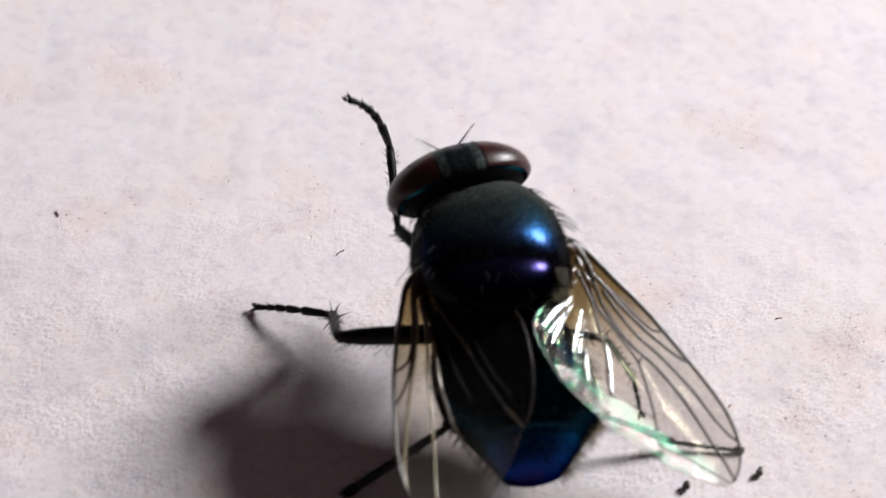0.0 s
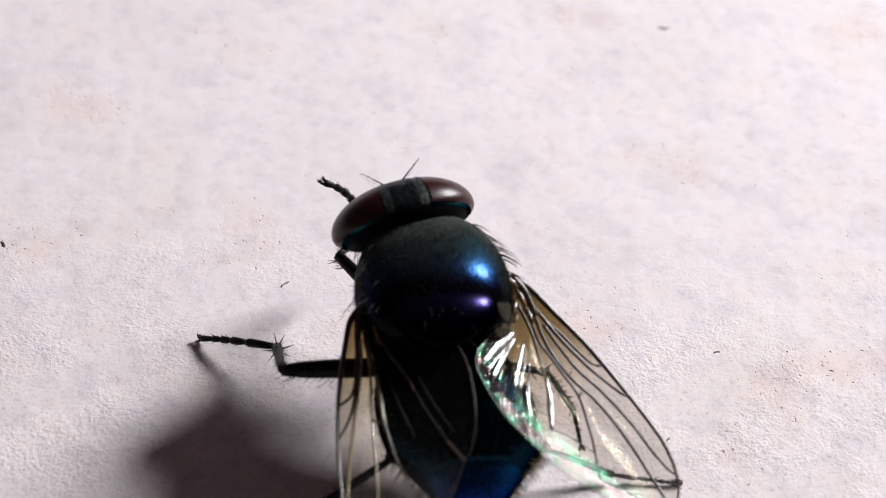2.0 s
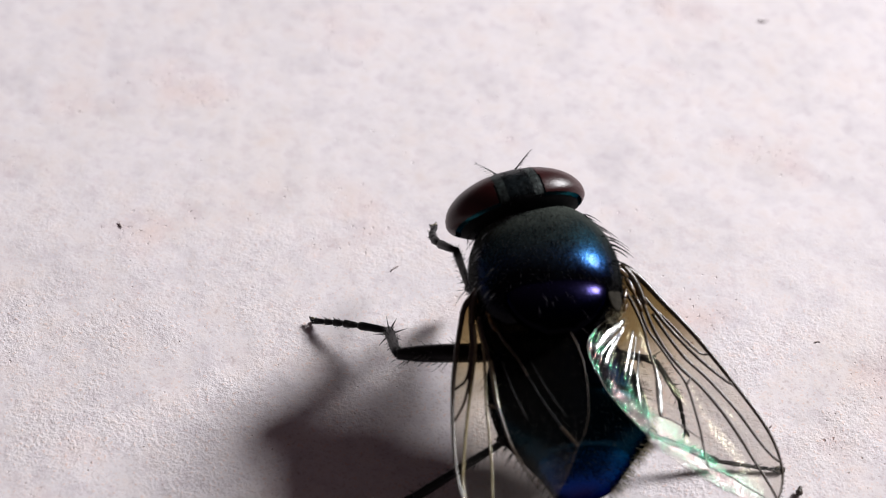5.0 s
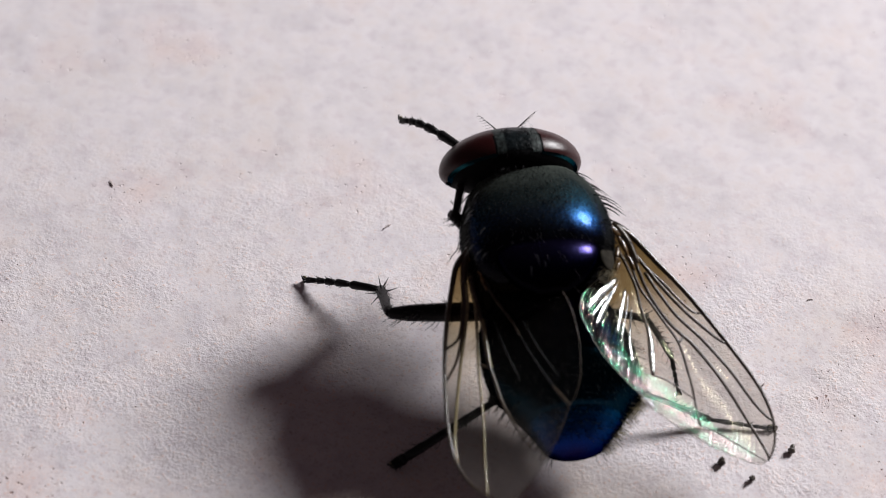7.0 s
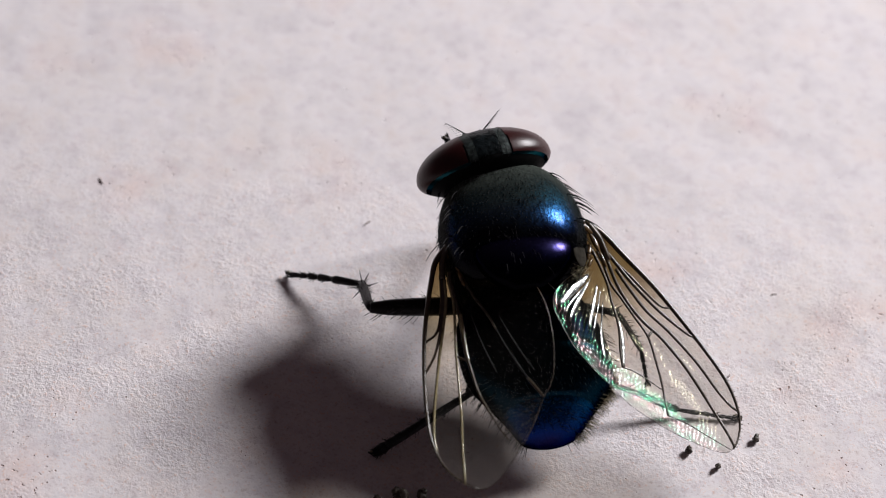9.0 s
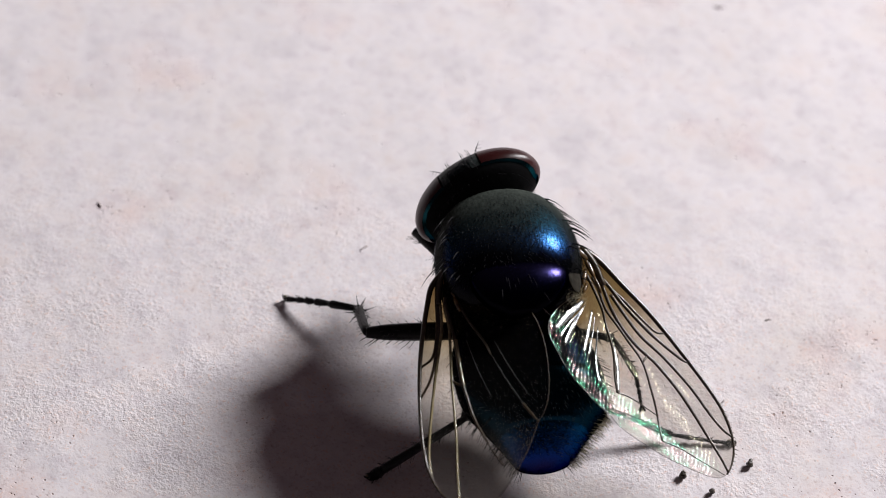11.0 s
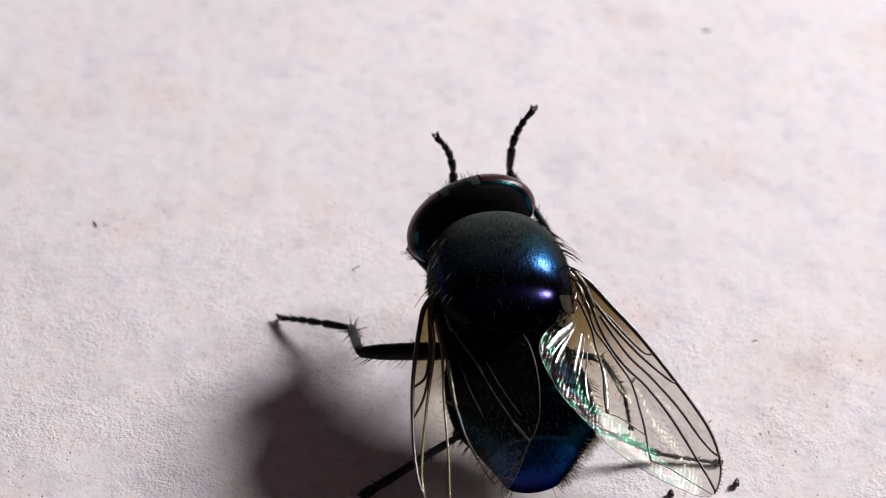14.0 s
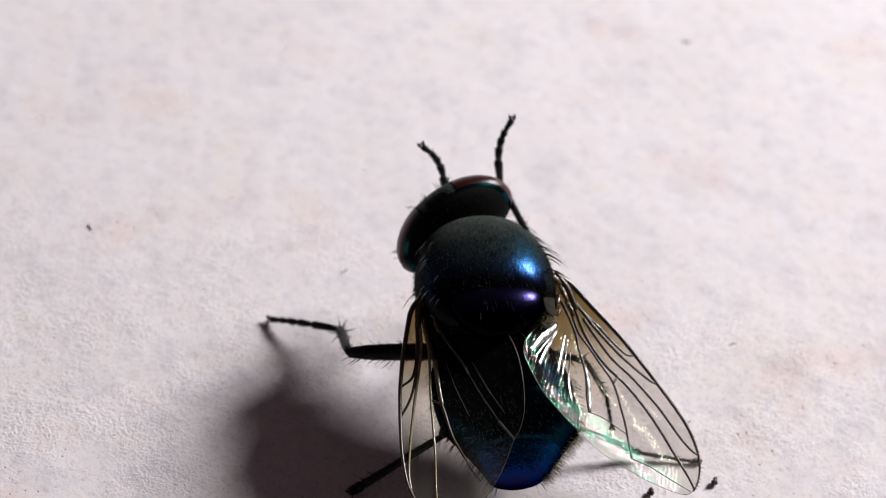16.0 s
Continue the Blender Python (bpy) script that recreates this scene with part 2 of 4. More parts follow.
    l.new(along.outputs[0], cloudy.inputs["Value"])
    l.new(cloudy.outputs[0], body.inputs[0])
    l.new(clear.outputs[0], body.inputs[1])
    l.new(veil.outputs[0], body.inputs[2])
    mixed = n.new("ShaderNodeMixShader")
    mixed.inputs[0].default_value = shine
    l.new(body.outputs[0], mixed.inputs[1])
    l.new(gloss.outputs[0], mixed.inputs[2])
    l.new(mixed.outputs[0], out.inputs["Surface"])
    n.remove(b)
    return m


PAPER = paper_material()
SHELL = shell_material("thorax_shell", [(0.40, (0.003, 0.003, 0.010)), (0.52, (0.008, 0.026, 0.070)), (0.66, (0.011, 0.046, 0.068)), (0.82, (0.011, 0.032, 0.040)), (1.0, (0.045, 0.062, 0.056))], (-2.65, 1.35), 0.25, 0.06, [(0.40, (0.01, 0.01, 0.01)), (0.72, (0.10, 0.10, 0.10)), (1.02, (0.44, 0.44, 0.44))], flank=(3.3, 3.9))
# black painted at its rear and below keeps the paper's reflection off the rim
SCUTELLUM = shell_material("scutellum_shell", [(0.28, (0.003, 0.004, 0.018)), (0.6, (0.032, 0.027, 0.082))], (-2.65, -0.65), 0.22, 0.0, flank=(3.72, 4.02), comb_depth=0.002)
ABDOMEN = shell_material("abdomen_shell", [(0.10, (0.002, 0.014, 0.030)), (0.40, (0.003, 0.014, 0.022)), (0.62, (0.002, 0.004, 0.010)), (0.85, (0.003, 0.003, 0.016))], (-4.9, -1.7), 0.22)
LAST_PLATE = shell_material("last_plate_shell", [(0.02, (0.012, 0.006, 0.030)), (0.22, (0.004, 0.014, 0.085)), (0.60, (0.003, 0.030, 0.100)), (0.95, (0.002, 0.042, 0.080))], (-4.95, -4.2), 0.24)
HEAD = shell_material("head_shell", [(0.2, (0.010, 0.066, 0.080)), (0.8, (0.008, 0.036, 0.044))], (-0.6, 1.0), 0.20)
OCCIPUT = plain_material("black_head_back", (0.003, 0.003, 0.0035), 0.7, 0.0, 8, 0.02, 0.06)
FRONS = plain_material("forehead", (0.005, 0.007, 0.008), 0.36, 0.0, 5, 0.06, 0.07, 0.7)
SILVER = plain_material("silvery_dusting", (0.022, 0.028, 0.027), 0.5, 0.1, 6, 0.04, 0.15, 0.8)
EYE = eye_material()
LEG = plain_material("black_leg", (0.008, 0.007, 0.008), 0.5, 0.0, 14, 0.01, 0.18)
FOOT = plain_material("pale_foot_pad", (0.30, 0.26, 0.18), 0.6, 0.0, 14, 0.01)
BRISTLE = plain_material("black_bristle", (0.008, 0.007, 0.008), 0.5, 0.0, 20, 0.001, 0.2)
# cream of the down, also used to paint the abdomen's lit rim
DOWN_AND_RIM_LIGHT = plain_material("down_and_rim_light", (0.34, 0.30, 0.19), 0.5, 0.0, 20, 0.001)
VEIN = plain_material("brown_vein", (0.040, 0.025, 0.012), 0.30, 0.0, 12, 0.004, 0.6)
# pale copy of the brown vein, its glint put into the colour
GLINT_VEIN = plain_material("glint_vein", (0.22, 0.18, 0.09), 0.20, 0.0, 12, 0.004, 1.0)
# one film twice: glints kept on the right copy, nearly removed on the left
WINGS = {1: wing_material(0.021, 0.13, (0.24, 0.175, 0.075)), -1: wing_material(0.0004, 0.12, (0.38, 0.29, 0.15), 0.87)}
# wing pleats in a glinting silver copy and an unlit grey copy
GLINT_FOLD = plain_material("glint_fold", (0.42, 0.43, 0.42), 0.22, 0.9, 14, 0.012, 0.8, 0.6)
UNLIT_FOLD = plain_material("unlit_fold", (0.012, 0.014, 0.014), 0.5, 0.0, 9, 0.01, 0.5)
CALYPTER = plain_material("calypter", (0.022, 0.019, 0.014), 0.8, 0.0, 6, 0.03, 0.08)
AMBER = plain_material("amber_plate", (0.085, 0.045, 0.014), 0.24, 0.0, 6, 0.03, 0.6, 0.5)
CRUMB = plain_material("dark_crumb", (0.060, 0.045, 0.034), 0.45, 0.0, 10, 0.02)
GREY = plain_material("grey_speck", (0.40, 0.34, 0.33), 0.8, 0.0, 10, 0.02)


# ---- mesh helpers (all lengths in millimetres) ----
def part(name, bm, mat, parent=None, label="", smooth=True):
    me = bpy.data.meshes.new(name)
    for v in bm.verts:
        v.co *= MM
    bm.normal_update()
    bm.to_mesh(me)
    bm.free()
    if smooth:
        me.polygons.foreach_set("use_smooth", [True] * len(me.polygons))
    me.materials.append(mat)
    ob = new(name, me)
    ob.parent = parent
    if label:
        tagged(ob, label)
    return ob


def rings(bm, loops, closed_ends=True):
    """Skins a list of equal loops of points."""
    vs = [[bm.verts.new(p) for p in loop] for loop in loops]
    n = len(vs[0])
    for a, b in zip(vs, vs[1:]):
        for i in range(n):
            bm.faces.new((a[i], a[(i + 1) % n], b[(i + 1) % n], b[i]))
    if closed_ends:
        bm.faces.new(vs[0][::-1])
        bm.faces.new(vs[-1])
    return vs


def smooth_rows(rows, k):
    """Catmull-Rom through rows of numbers, k steps from row to row."""
    rows = [np.array(r, float) for r in rows]
    ext = [2 * rows[0] - rows[1], *rows, 2 * rows[-1] - rows[-2]]
    out = []
    for i in range(1, len(ext) - 2):
        p0, p1, p2, p3 = ext[i - 1 : i + 3]
        for j in range(k):
            s = j / k
            out.append(0.5 * (2 * p1 + (p2 - p0) * s + (2 * p0 - 5 * p1 + 4 * p2 - p3) * s * s + (3 * p1 - p0 - 3 * p2 + p3) * s**3))
    out.append(rows[-1])
    return out


def loft(stations, n=40, k=5, power=2.0):
    """A body of cross-sections along y: rows of y, centre x, centre z, half width, height up, height down."""
    bm = bmesh.new()
    loops = []
    for y, cx, cz, w, up, dn in smooth_rows(stations, k):
        loop = []
        for i in range(n):
            a = 2 * math.pi * i / n
            c, s = math.cos(a), math.sin(a)
            e = 2 / power
            x = max(w, 1e-3) * math.copysign(abs(c) ** e, c)
            z = (max(up, 1e-3) if s > 0 else max(dn, 1e-3)) * math.copysign(abs(s) ** e, s)
            loop.append((cx + x, y, cz + z))
        loops.append(loop)
    rings(bm, loops)
    bmesh.ops.recalc_face_normals(bm, faces=bm.faces)
    return bm


def ellipsoid(c, r, turn=(0, 0, 0), seg=32):
    bm = bmesh.new()
    bmesh.ops.create_uvsphere(bm, u_segments=seg, v_segments=seg // 2, radius=1)
    m = Matrix.Translation(c) @ Euler([radians(a) for a in turn]).to_matrix().to_4x4() @ Matrix.Diagonal((*r, 1))
    bmesh.ops.transform(bm, matrix=m, verts=bm.verts)
    return bm


def tube_into(bm, points, radii, n=6):
    pts = [Vector(p) for p in points]
    loops = []
    side = Vector((0.31, 0.17, 0.93))
    for i, p in enumerate(pts):
        d = (pts[min(i + 1, len(pts) - 1)] - pts[max(i - 1, 0)]).normalized()
        if abs(d.dot(side)) > 0.95:
            side = Vector((0.9, 0.3, 0.1))
        x = d.cross(side).normalized()
        y = d.cross(x)
        loops.append([p + radii[i] * (math.cos(2 * math.pi * j / n) * x + math.sin(2 * math.pi * j / n) * y) for j in range(n)])
    rings(bm, loops)


def tube(points, radii, n=6):
    bm = bmesh.new()
    tube_into(bm, points, radii, n)
    bmesh.ops.recalc_face_normals(bm, faces=bm.faces)
    return bm


def hair_into(bm, root, way, length, radius, sag=None, n=4):
    """A tapered bristle from root along way, bent towards sag."""
    root, way = Vector(root), Vector(way).normalized()
    sag = Vector(sag) if sag else Vector((0, 0, 0))
    pts = [root + way * (length * s) + sag * (length * s * s) for s in (0, 0.35, 0.7, 1.0)]
    tube_into(bm, pts, [radius, radius * 0.8, radius * 0.5, radius * 0.12], n)


# ---- the paper ----
def build_paper():
    bm = bmesh.new()
    step, half = 0.11, 21.0
    count = int(2 * half / step) + 1
    grid = []
    for j in range(count):
        y = -half + 3 + j * step
        row = []
        for i in range(count):
            x = -half + i * step
            fade = max(0.0, min(1.0, (half - max(abs(x), abs(y - 3))) / 3))
            z = 0.020 * noise.noise((x * 0.4, y * 0.4, 0)) + 0.007 * noise.noise((x * 1.9, y * 1.9, 4)) + 0.003 * noise.noise((x * 4.1, y * 4.1, 9))
            row.append(bm.verts.new((x, y, z * fade - 0.03)))
        grid.append(row)
    for a, b in zip(grid, grid[1:]):
        for i in range(count - 1):
            bm.faces.new((a[i], a[i + 1], b[i + 1], b[i]))
    # the flat sheet goes on all round
    lo, hi_x, hi_y, low_y = -half, grid[0][-1].co.x, grid[-1][0].co.y, grid[0][0].co.y
    far = 450.0
    o = [bm.verts.new(p) for p in ((-far, -far, -0.03), (far, -far, -0.03), (far, far, -0.03), (-far, far, -0.03))]
    c = [grid[0][0], grid[0][-1], grid[-1][-1], grid[-1][0]]
    edges = [grid[0], [r[-1] for r in grid], grid[-1][::-1], [r[0] for r in grid][::-1]]
    for k in range(4):
        bm.faces.new([o[k], o[(k + 1) % 4], *edges[k][::-1]])
    bmesh.ops.recalc_face_normals(bm, faces=bm.faces)
    ob = part("ground", bm, PAPER)
    tagged(ob, "rough off-white paper sheet with fine dark flecks", "paper", kind="structure")


build_paper()

# ---- the fly: x to its right, y forward, z up, from the paper below its thorax ----
fly = new("fly")
fly.matrix_basis = pose(1.42 * MM, -2.0 * MM, 0, 0, 0, 12)
tagged(fly, "metallic blue-black blowfly standing on rough white paper", "fly")


def on_loft(stations, y, angle, power=2.0):
    """A point and outward normal on a loft, at y and an angle from its right side."""
    rows = np.array(stations)
    order = np.argsort(rows[:, 0])
    cx, cz, w, up, dn = (np.interp(y, rows[order, 0], rows[order, c]) for c in range(1, 6))
    c, s = math.cos(angle), math.sin(angle)
    h = up if s > 0 else dn
    return Vector((cx + w * c, y, cz + h * s)), Vector((c / w, 0, s / h)).normalized()


THORAX = [
    (0.95, -0.14, 3.18, 0.35, 0.36, 0.4),
    (0.87, -0.14, 3.15, 0.85, 0.62, 0.6),
    (0.62, -0.14, 3.08, 1.24, 0.92, 0.8),
    (0.15, -0.14, 3.02, 1.52, 1.15, 1),
    (-0.5, -0.14, 2.97, 1.66, 1.3, 1.1),
    (-1.15, -0.14, 2.94, 1.64, 1.33, 1.45),
    (-1.65, -0.14, 2.9, 1.5, 1.18, 1.65),
    (-2, -0.14, 2.8, 1.18, 0.82, 1.5),
    (-2.2, -0.14, 2.7, 0.7, 0.45, 0.6),
]
SCUTELLUM_ROWS = [
    (-1.45, -0.12, 3.64, 1.02, 0.34, 0.4),
    (-1.77, -0.12, 3.66, 1.12, 0.46, 0.5),
    (-2.12, -0.12, 3.62, 1.02, 0.48, 0.5),
    (-2.47, -0.13, 3.56, 0.72, 0.36, 0.4),
    (-2.69, -0.14, 3.49, 0.30, 0.14, 0.2),
]
ABDOMEN_ROWS = [
    (-1.68, -0.12, 2.30, 0.75, 0.45, 0.6),
    (-1.93, -0.11, 2.26, 1.20, 0.66, 1.1),
    (-2.44, -0.09, 2.14, 1.52, 0.78, 1.3),
    (-3.08, 0.0, 1.92, 1.66, 0.92, 1.2),
    (-3.67, 0.09, 1.70, 1.64, 0.98, 1.0),
    (-4.06, 0.20, 1.49, 1.46, 0.95, 0.72),
    (-4.4, 0.20, 1.22, 1.08, 0.78, 0.6),
    (-4.7, 0.18, 0.97, 0.78, 0.55, 0.45),
    (-4.86, 0.15, 0.84, 0.58, 0.36, 0.32),
    (-4.95, 0.15, 0.78, 0.22, 0.14, 0.14),
]


def build_body():
    rng = random.Random(3)
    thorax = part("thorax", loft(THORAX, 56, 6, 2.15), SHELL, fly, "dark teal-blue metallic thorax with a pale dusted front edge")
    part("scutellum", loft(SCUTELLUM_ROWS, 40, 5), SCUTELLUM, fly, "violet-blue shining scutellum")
    for side in (-1, 1):
        part("shoulder_callus", ellipsoid((side * 1.10 - 0.14, 0.20, 3.10), (0.36, 0.44, 0.38)), SHELL, fly)
        part("wing_base", ellipsoid((side * 1.44 - 0.10, -0.75, 3.02), (0.22, 0.45, 0.28)), LEG, fly)
    # four overlapping abdominal plates
    cuts = [(-1.68, -2.55), (-2.5, -3.5), (-3.45, -4.44), (-4.36, -4.95)]
    smooth = np.array(smooth_rows(ABDOMEN_ROWS, 6))
    smooth = smooth[np.argsort(smooth[:, 0])]
    for k, (a, b) in enumerate(cuts):
        sts = []
        for s in np.linspace(0, 1, 7):
            y = a + (b - a) * s
            row = [np.interp(y, smooth[:, 0], smooth[:, c]) for c in range(1, 6)]
            grow = -0.035 * max(0.0, 1 - 6 * s) if k else 0.0
            sts.append((y, row[0], row[1], row[2] + grow, row[3] + grow, row[4] + grow))
        part("abdominal_plate", loft(sts, 48, 2, 2.1), LAST_PLATE if k == 3 else ABDOMEN, fly, "shining deep blue end plate of the abdomen" if k == 3 else "dark blue-black abdominal plate")
    # bristles of the thorax: long rows along the sides, short ones all over
    bm = bmesh.new()
    for side in (0, 1):
        for i in range(22 if side else 12):
            y = rng.uniform(-1.55, 0.8)
            ang = rng.uniform(0.15, 0.75)
            p, nrm = on_loft(THORAX, y, ang if side else math.pi - ang, 2.15)
            hair_into(bm, p - nrm * 0.03, nrm * 1.1 + Vector((0, -0.7, 0.1)), rng.uniform(0.40, 0.65), 0.018, (0, -0.5, -0.1))
    for i in range(9):
        p, nrm = on_loft(SCUTELLUM_ROWS, rng.uniform(-2.63, -1.65), rng.uniform(0.1, 3.0))
        hair_into(bm, p - nrm * 0.02, nrm * 0.5 + Vector((0, -1, 0.1)), rng.uniform(0.30, 0.55), 0.010, (0, 0, -0.25))
    tagged(part("bristles", bm, BRISTLE, fly, "long black bristles"), kind="stuff")
    bm = bmesh.new()
    for i in range(1500):
        y, ang = rng.uniform(-1.75, 1.07), rng.uniform(-0.3, math.pi + 0.3)
        p, nrm = on_loft(THORAX, y, ang, 2.15)
        hair_into(bm, p - nrm * 0.01, nrm * 0.55 + Vector((rng.uniform(-.2, .2), -1, 0)), rng.uniform(0.12, 0.26), 0.0075, n=3)
    tagged(part("short_hairs", bm, BRISTLE, fly, "short black hairs"), kind="stuff")
    bm = bmesh.new()
    for i in range(900):
        y, ang = rng.uniform(-4.85, -2.1), rng.uniform(-0.9, math.pi + 0.9)
        if rng.random() < 0.45:
            y = rng.uniform(-4.85, -3.8)
        p, nrm = on_loft(ABDOMEN_ROWS, y, ang, 2.1)
        edge = abs(math.cos(ang)) > 0.85 or y < -4.5
        if not edge and y > -3.7:
            continue
        hair_into(bm, p - nrm * 0.01, nrm * (0.9 if edge else 0.4) + Vector((0, -0.8, 0)), rng.uniform(0.16, 0.34) if edge else rng.uniform(0.10, 0.18), 0.0075 if edge else 0.005, (0, -0.1, -0.05), n=3)
    tagged(part("abdomen_hairs", bm, BRISTLE, fly, "fine dark hairs fringing the abdomen"), kind="stuff")
    # pale hairs: painted rim light along the right rim of the abdomen, and down in a tuft beside the right wing's root
    bm = bmesh.new()
    for i in range(170):
        p, nrm = on_loft(ABDOMEN_ROWS, rng.uniform(-4.85, -3.6), rng.uniform(-0.35, 0.30), 2.1)
        hair_into(bm, p - nrm * 0.01, nrm + Vector((0.1, -0.7, 0.1)), rng.uniform(0.14, 0.28), 0.011, (0, -0.1, -0.05), n=3)
    for i in range(110):
        p = Vector((1.12 + rng.uniform(-0.16, 0.16), -2.0 + rng.uniform(-0.22, 0.22), 3.22 + rng.uniform(-0.15, 0.1)))
        hair_into(bm, p, (rng.uniform(-0.5, 0.8), rng.uniform(-1, 0.2), rng.uniform(0.2, 1)), rng.uniform(0.10, 0.22), 0.005, n=3)
    tagged(part("down_and_rim_light", bm, DOWN_AND_RIM_LIGHT, fly, "short cream-coloured down, and pale hairs for the abdomen's lit rim"), kind="stuff")


build_body()


# ---- head: its own space, origin at the neck ----
def build_head():
    rng = random.Random(5)
    def skull_point(d, grow):
        """The head's surface in a direction: wide, flattened behind."""
        return Vector((1.57 * d[0] * grow, 0.42 + (0.84 if d[1] > 0 else 0.54) * d[1] * grow, (1.14 if d[2] > 0 else 0.92) * d[2] * grow))

    def shell_patch(grow, keep, seg=240):
        """The part of the head's surface that keep() picks, slightly proud, with its rim turned in."""
        bm = bmesh.new()
        bmesh.ops.create_uvsphere(bm, u_segments=seg, v_segments=seg // 2, radius=1, matrix=Matrix.Rotation(radians(90), 4, "Y"))
        bmesh.ops.delete(bm, geom=[v for v in bm.verts if not keep(v.co)], context="VERTS")
        rim = [e for e in bm.edges if e.is_boundary]
        made = bmesh.ops.extrude_edge_only(bm, edges=rim)["geom"]
        for e in rim:
            e.smooth = False
        inner = {v for v in made if isinstance(v, bmesh.types.BMVert)}
        for v in bm.verts:
            v.co = skull_point(v.co, grow * (0.998 if v in inner else 1.0))
        bmesh.ops.recalc_face_normals(bm, faces=bm.faces)
        return bm

    head = part("head", shell_patch(1.0, lambda d: True), OCCIPUT, fly, "black head with a shining teal rim behind the eyes")
    for side in (-1, 1):
        part("eye", shell_patch(1.016, lambda d: d[0] * side > 0.25 + 0.08 * abs(d[2] - 0.1) and d[1] > -0.44 + 0.30 * abs(d[2]) and d[2] > -0.9), EYE, head, "large dark red-brown compound eye")
        part("eye_rim", shell_patch(1.010, lambda d: d[0] * side > 0.30 and -0.41 > d[1] - 0.30 * abs(d[2]) > -0.55 and d[2] > -0.7), HEAD, head, "shining teal rim behind the eye")
        part("silver_stripe", shell_patch(1.004, lambda d: 0.17 < d[0] * side < 0.31 and d[1] > -0.20 and d[2] > -0.5), SILVER, head, "pale silvery stripe beside the eye")
        bm = tube([(side * 0.14, 1.08, 0.22), (side * 0.16, 1.22, 0.14), (side * 0.18, 1.28, -0.08), (side * 0.18, 1.30, -0.4)], [0.05, 0.07, 0.085, 0.05], 8)
        antenna = part("antenna", bm, LEG, head, "short dark antenna")
        bm = bmesh.new()
        pts = [Vector((side * (0.18 + 0.42 * s), 1.24 + 0.30 * s, 0.14 + 0.34 * s - 0.1 * s * s)) for s in np.linspace(0, 1, 8)]
        tube_into(bm, pts, [0.018, 0.017, 0.014, 0.012, 0.009, 0.007, 0.005, 0.003], 5)
        for i in range(1, 8):
            for up in (-1, 1):
                hair_into(bm, pts[i], Vector((side * 0.7, 0.2, up * 0.8)), 0.30 - 0.025 * i, 0.006, n=3)
        part("arista", bm, BRISTLE, antenna, "feathered bristle of the antenna")
    part("forehead", shell_patch(1.005, lambda d: abs(d[0]) < 0.19 and d[1] > -0.10 and d[2] > -0.3), FRONS, head, "matt black stripe between the eyes")
    bm = bmesh.new()
    for i in range(46):
        side = rng.choice((-1, 1))
        x, y = side * rng.uniform(0.12, 0.40), rng.uniform(0.2, 1.0)
        hair_into(bm, (x, y, 1.06 - 0.45 * max(0, y - 0.5)), (side * 0.3, rng.uniform(-0.5, 0.7), 1), rng.uniform(0.12, 0.28), 0.008, (-side * 0.3, 0.2, -0.1), n=3)
    for i in range(70):
        a = rng.uniform(0, math.pi * 2)
        hair_into(bm, (1.2 * math.cos(a), 0.06, 1.0 * math.sin(a)), (math.cos(a) * 0.4, -1, math.sin(a) * 0.4), rng.uniform(0.1, 0.22), 0.006, n=3)
    tagged(part("head_bristles", bm, BRISTLE, head, "black bristles on the crown"), kind="stuff")
    part("mouthparts", tube([(0, 0.95, -0.5), (0, 1.0, -0.75), (0, 1.05, -0.95)], [0.28, 0.22, 0.24], 12), LEG, head, "folded black mouthparts")
    return head


head = build_head()
HEAD_AT = Vector((-0.46, 0.70, 3.26))


def head_pose(pitch, roll, yaw):
    return Matrix.Translation(HEAD_AT * MM) @ pose(0, 0, 0, pitch, roll, yaw)


head.matrix_basis = head_pose(26, 0, 6)

# ---- wings: u from root to tip, v from the front edge to the rear ----
OUTLINES = {
    1: [(0.0, 0.0), (0.42, -0.26), (1.1, -0.43), (2.0, -0.64), (3.0, -0.76), (4.05, -0.82), (4.8, -0.79), (5.4, -0.61), (5.8, -0.32), (6.05, 0.10), (5.95, 0.46), (5.41, 0.96), (4.58, 1.49), (4.0, 1.78), (3.6, 1.85), (3.17, 2.0), (2.4, 2.15), (1.62, 2.1), (1.2, 1.88), (1.0, 1.45), (0.9, 0.9), (0.7, 0.5), (0.25, 0.3)],
    -1: [(0.0, 0.0), (0.35, -0.36), (0.8, -0.53), (1.6, -0.75), (2.41, -0.91), (3.4, -1.02), (4.24, -1.05), (4.9, -0.98), (5.52, -0.71), (5.97, -0.2), (5.92, 0.14), (5.4, 0.67), (4.79, 1.13), (4.18, 1.46), (4.02, 1.6), (3.6, 1.78), (2.9, 1.88), (2.21, 1.87), (1.67, 1.76), (1.23, 1.51), (0.9, 1.0), (0.6, 0.5), (0.2, 0.25)],
}
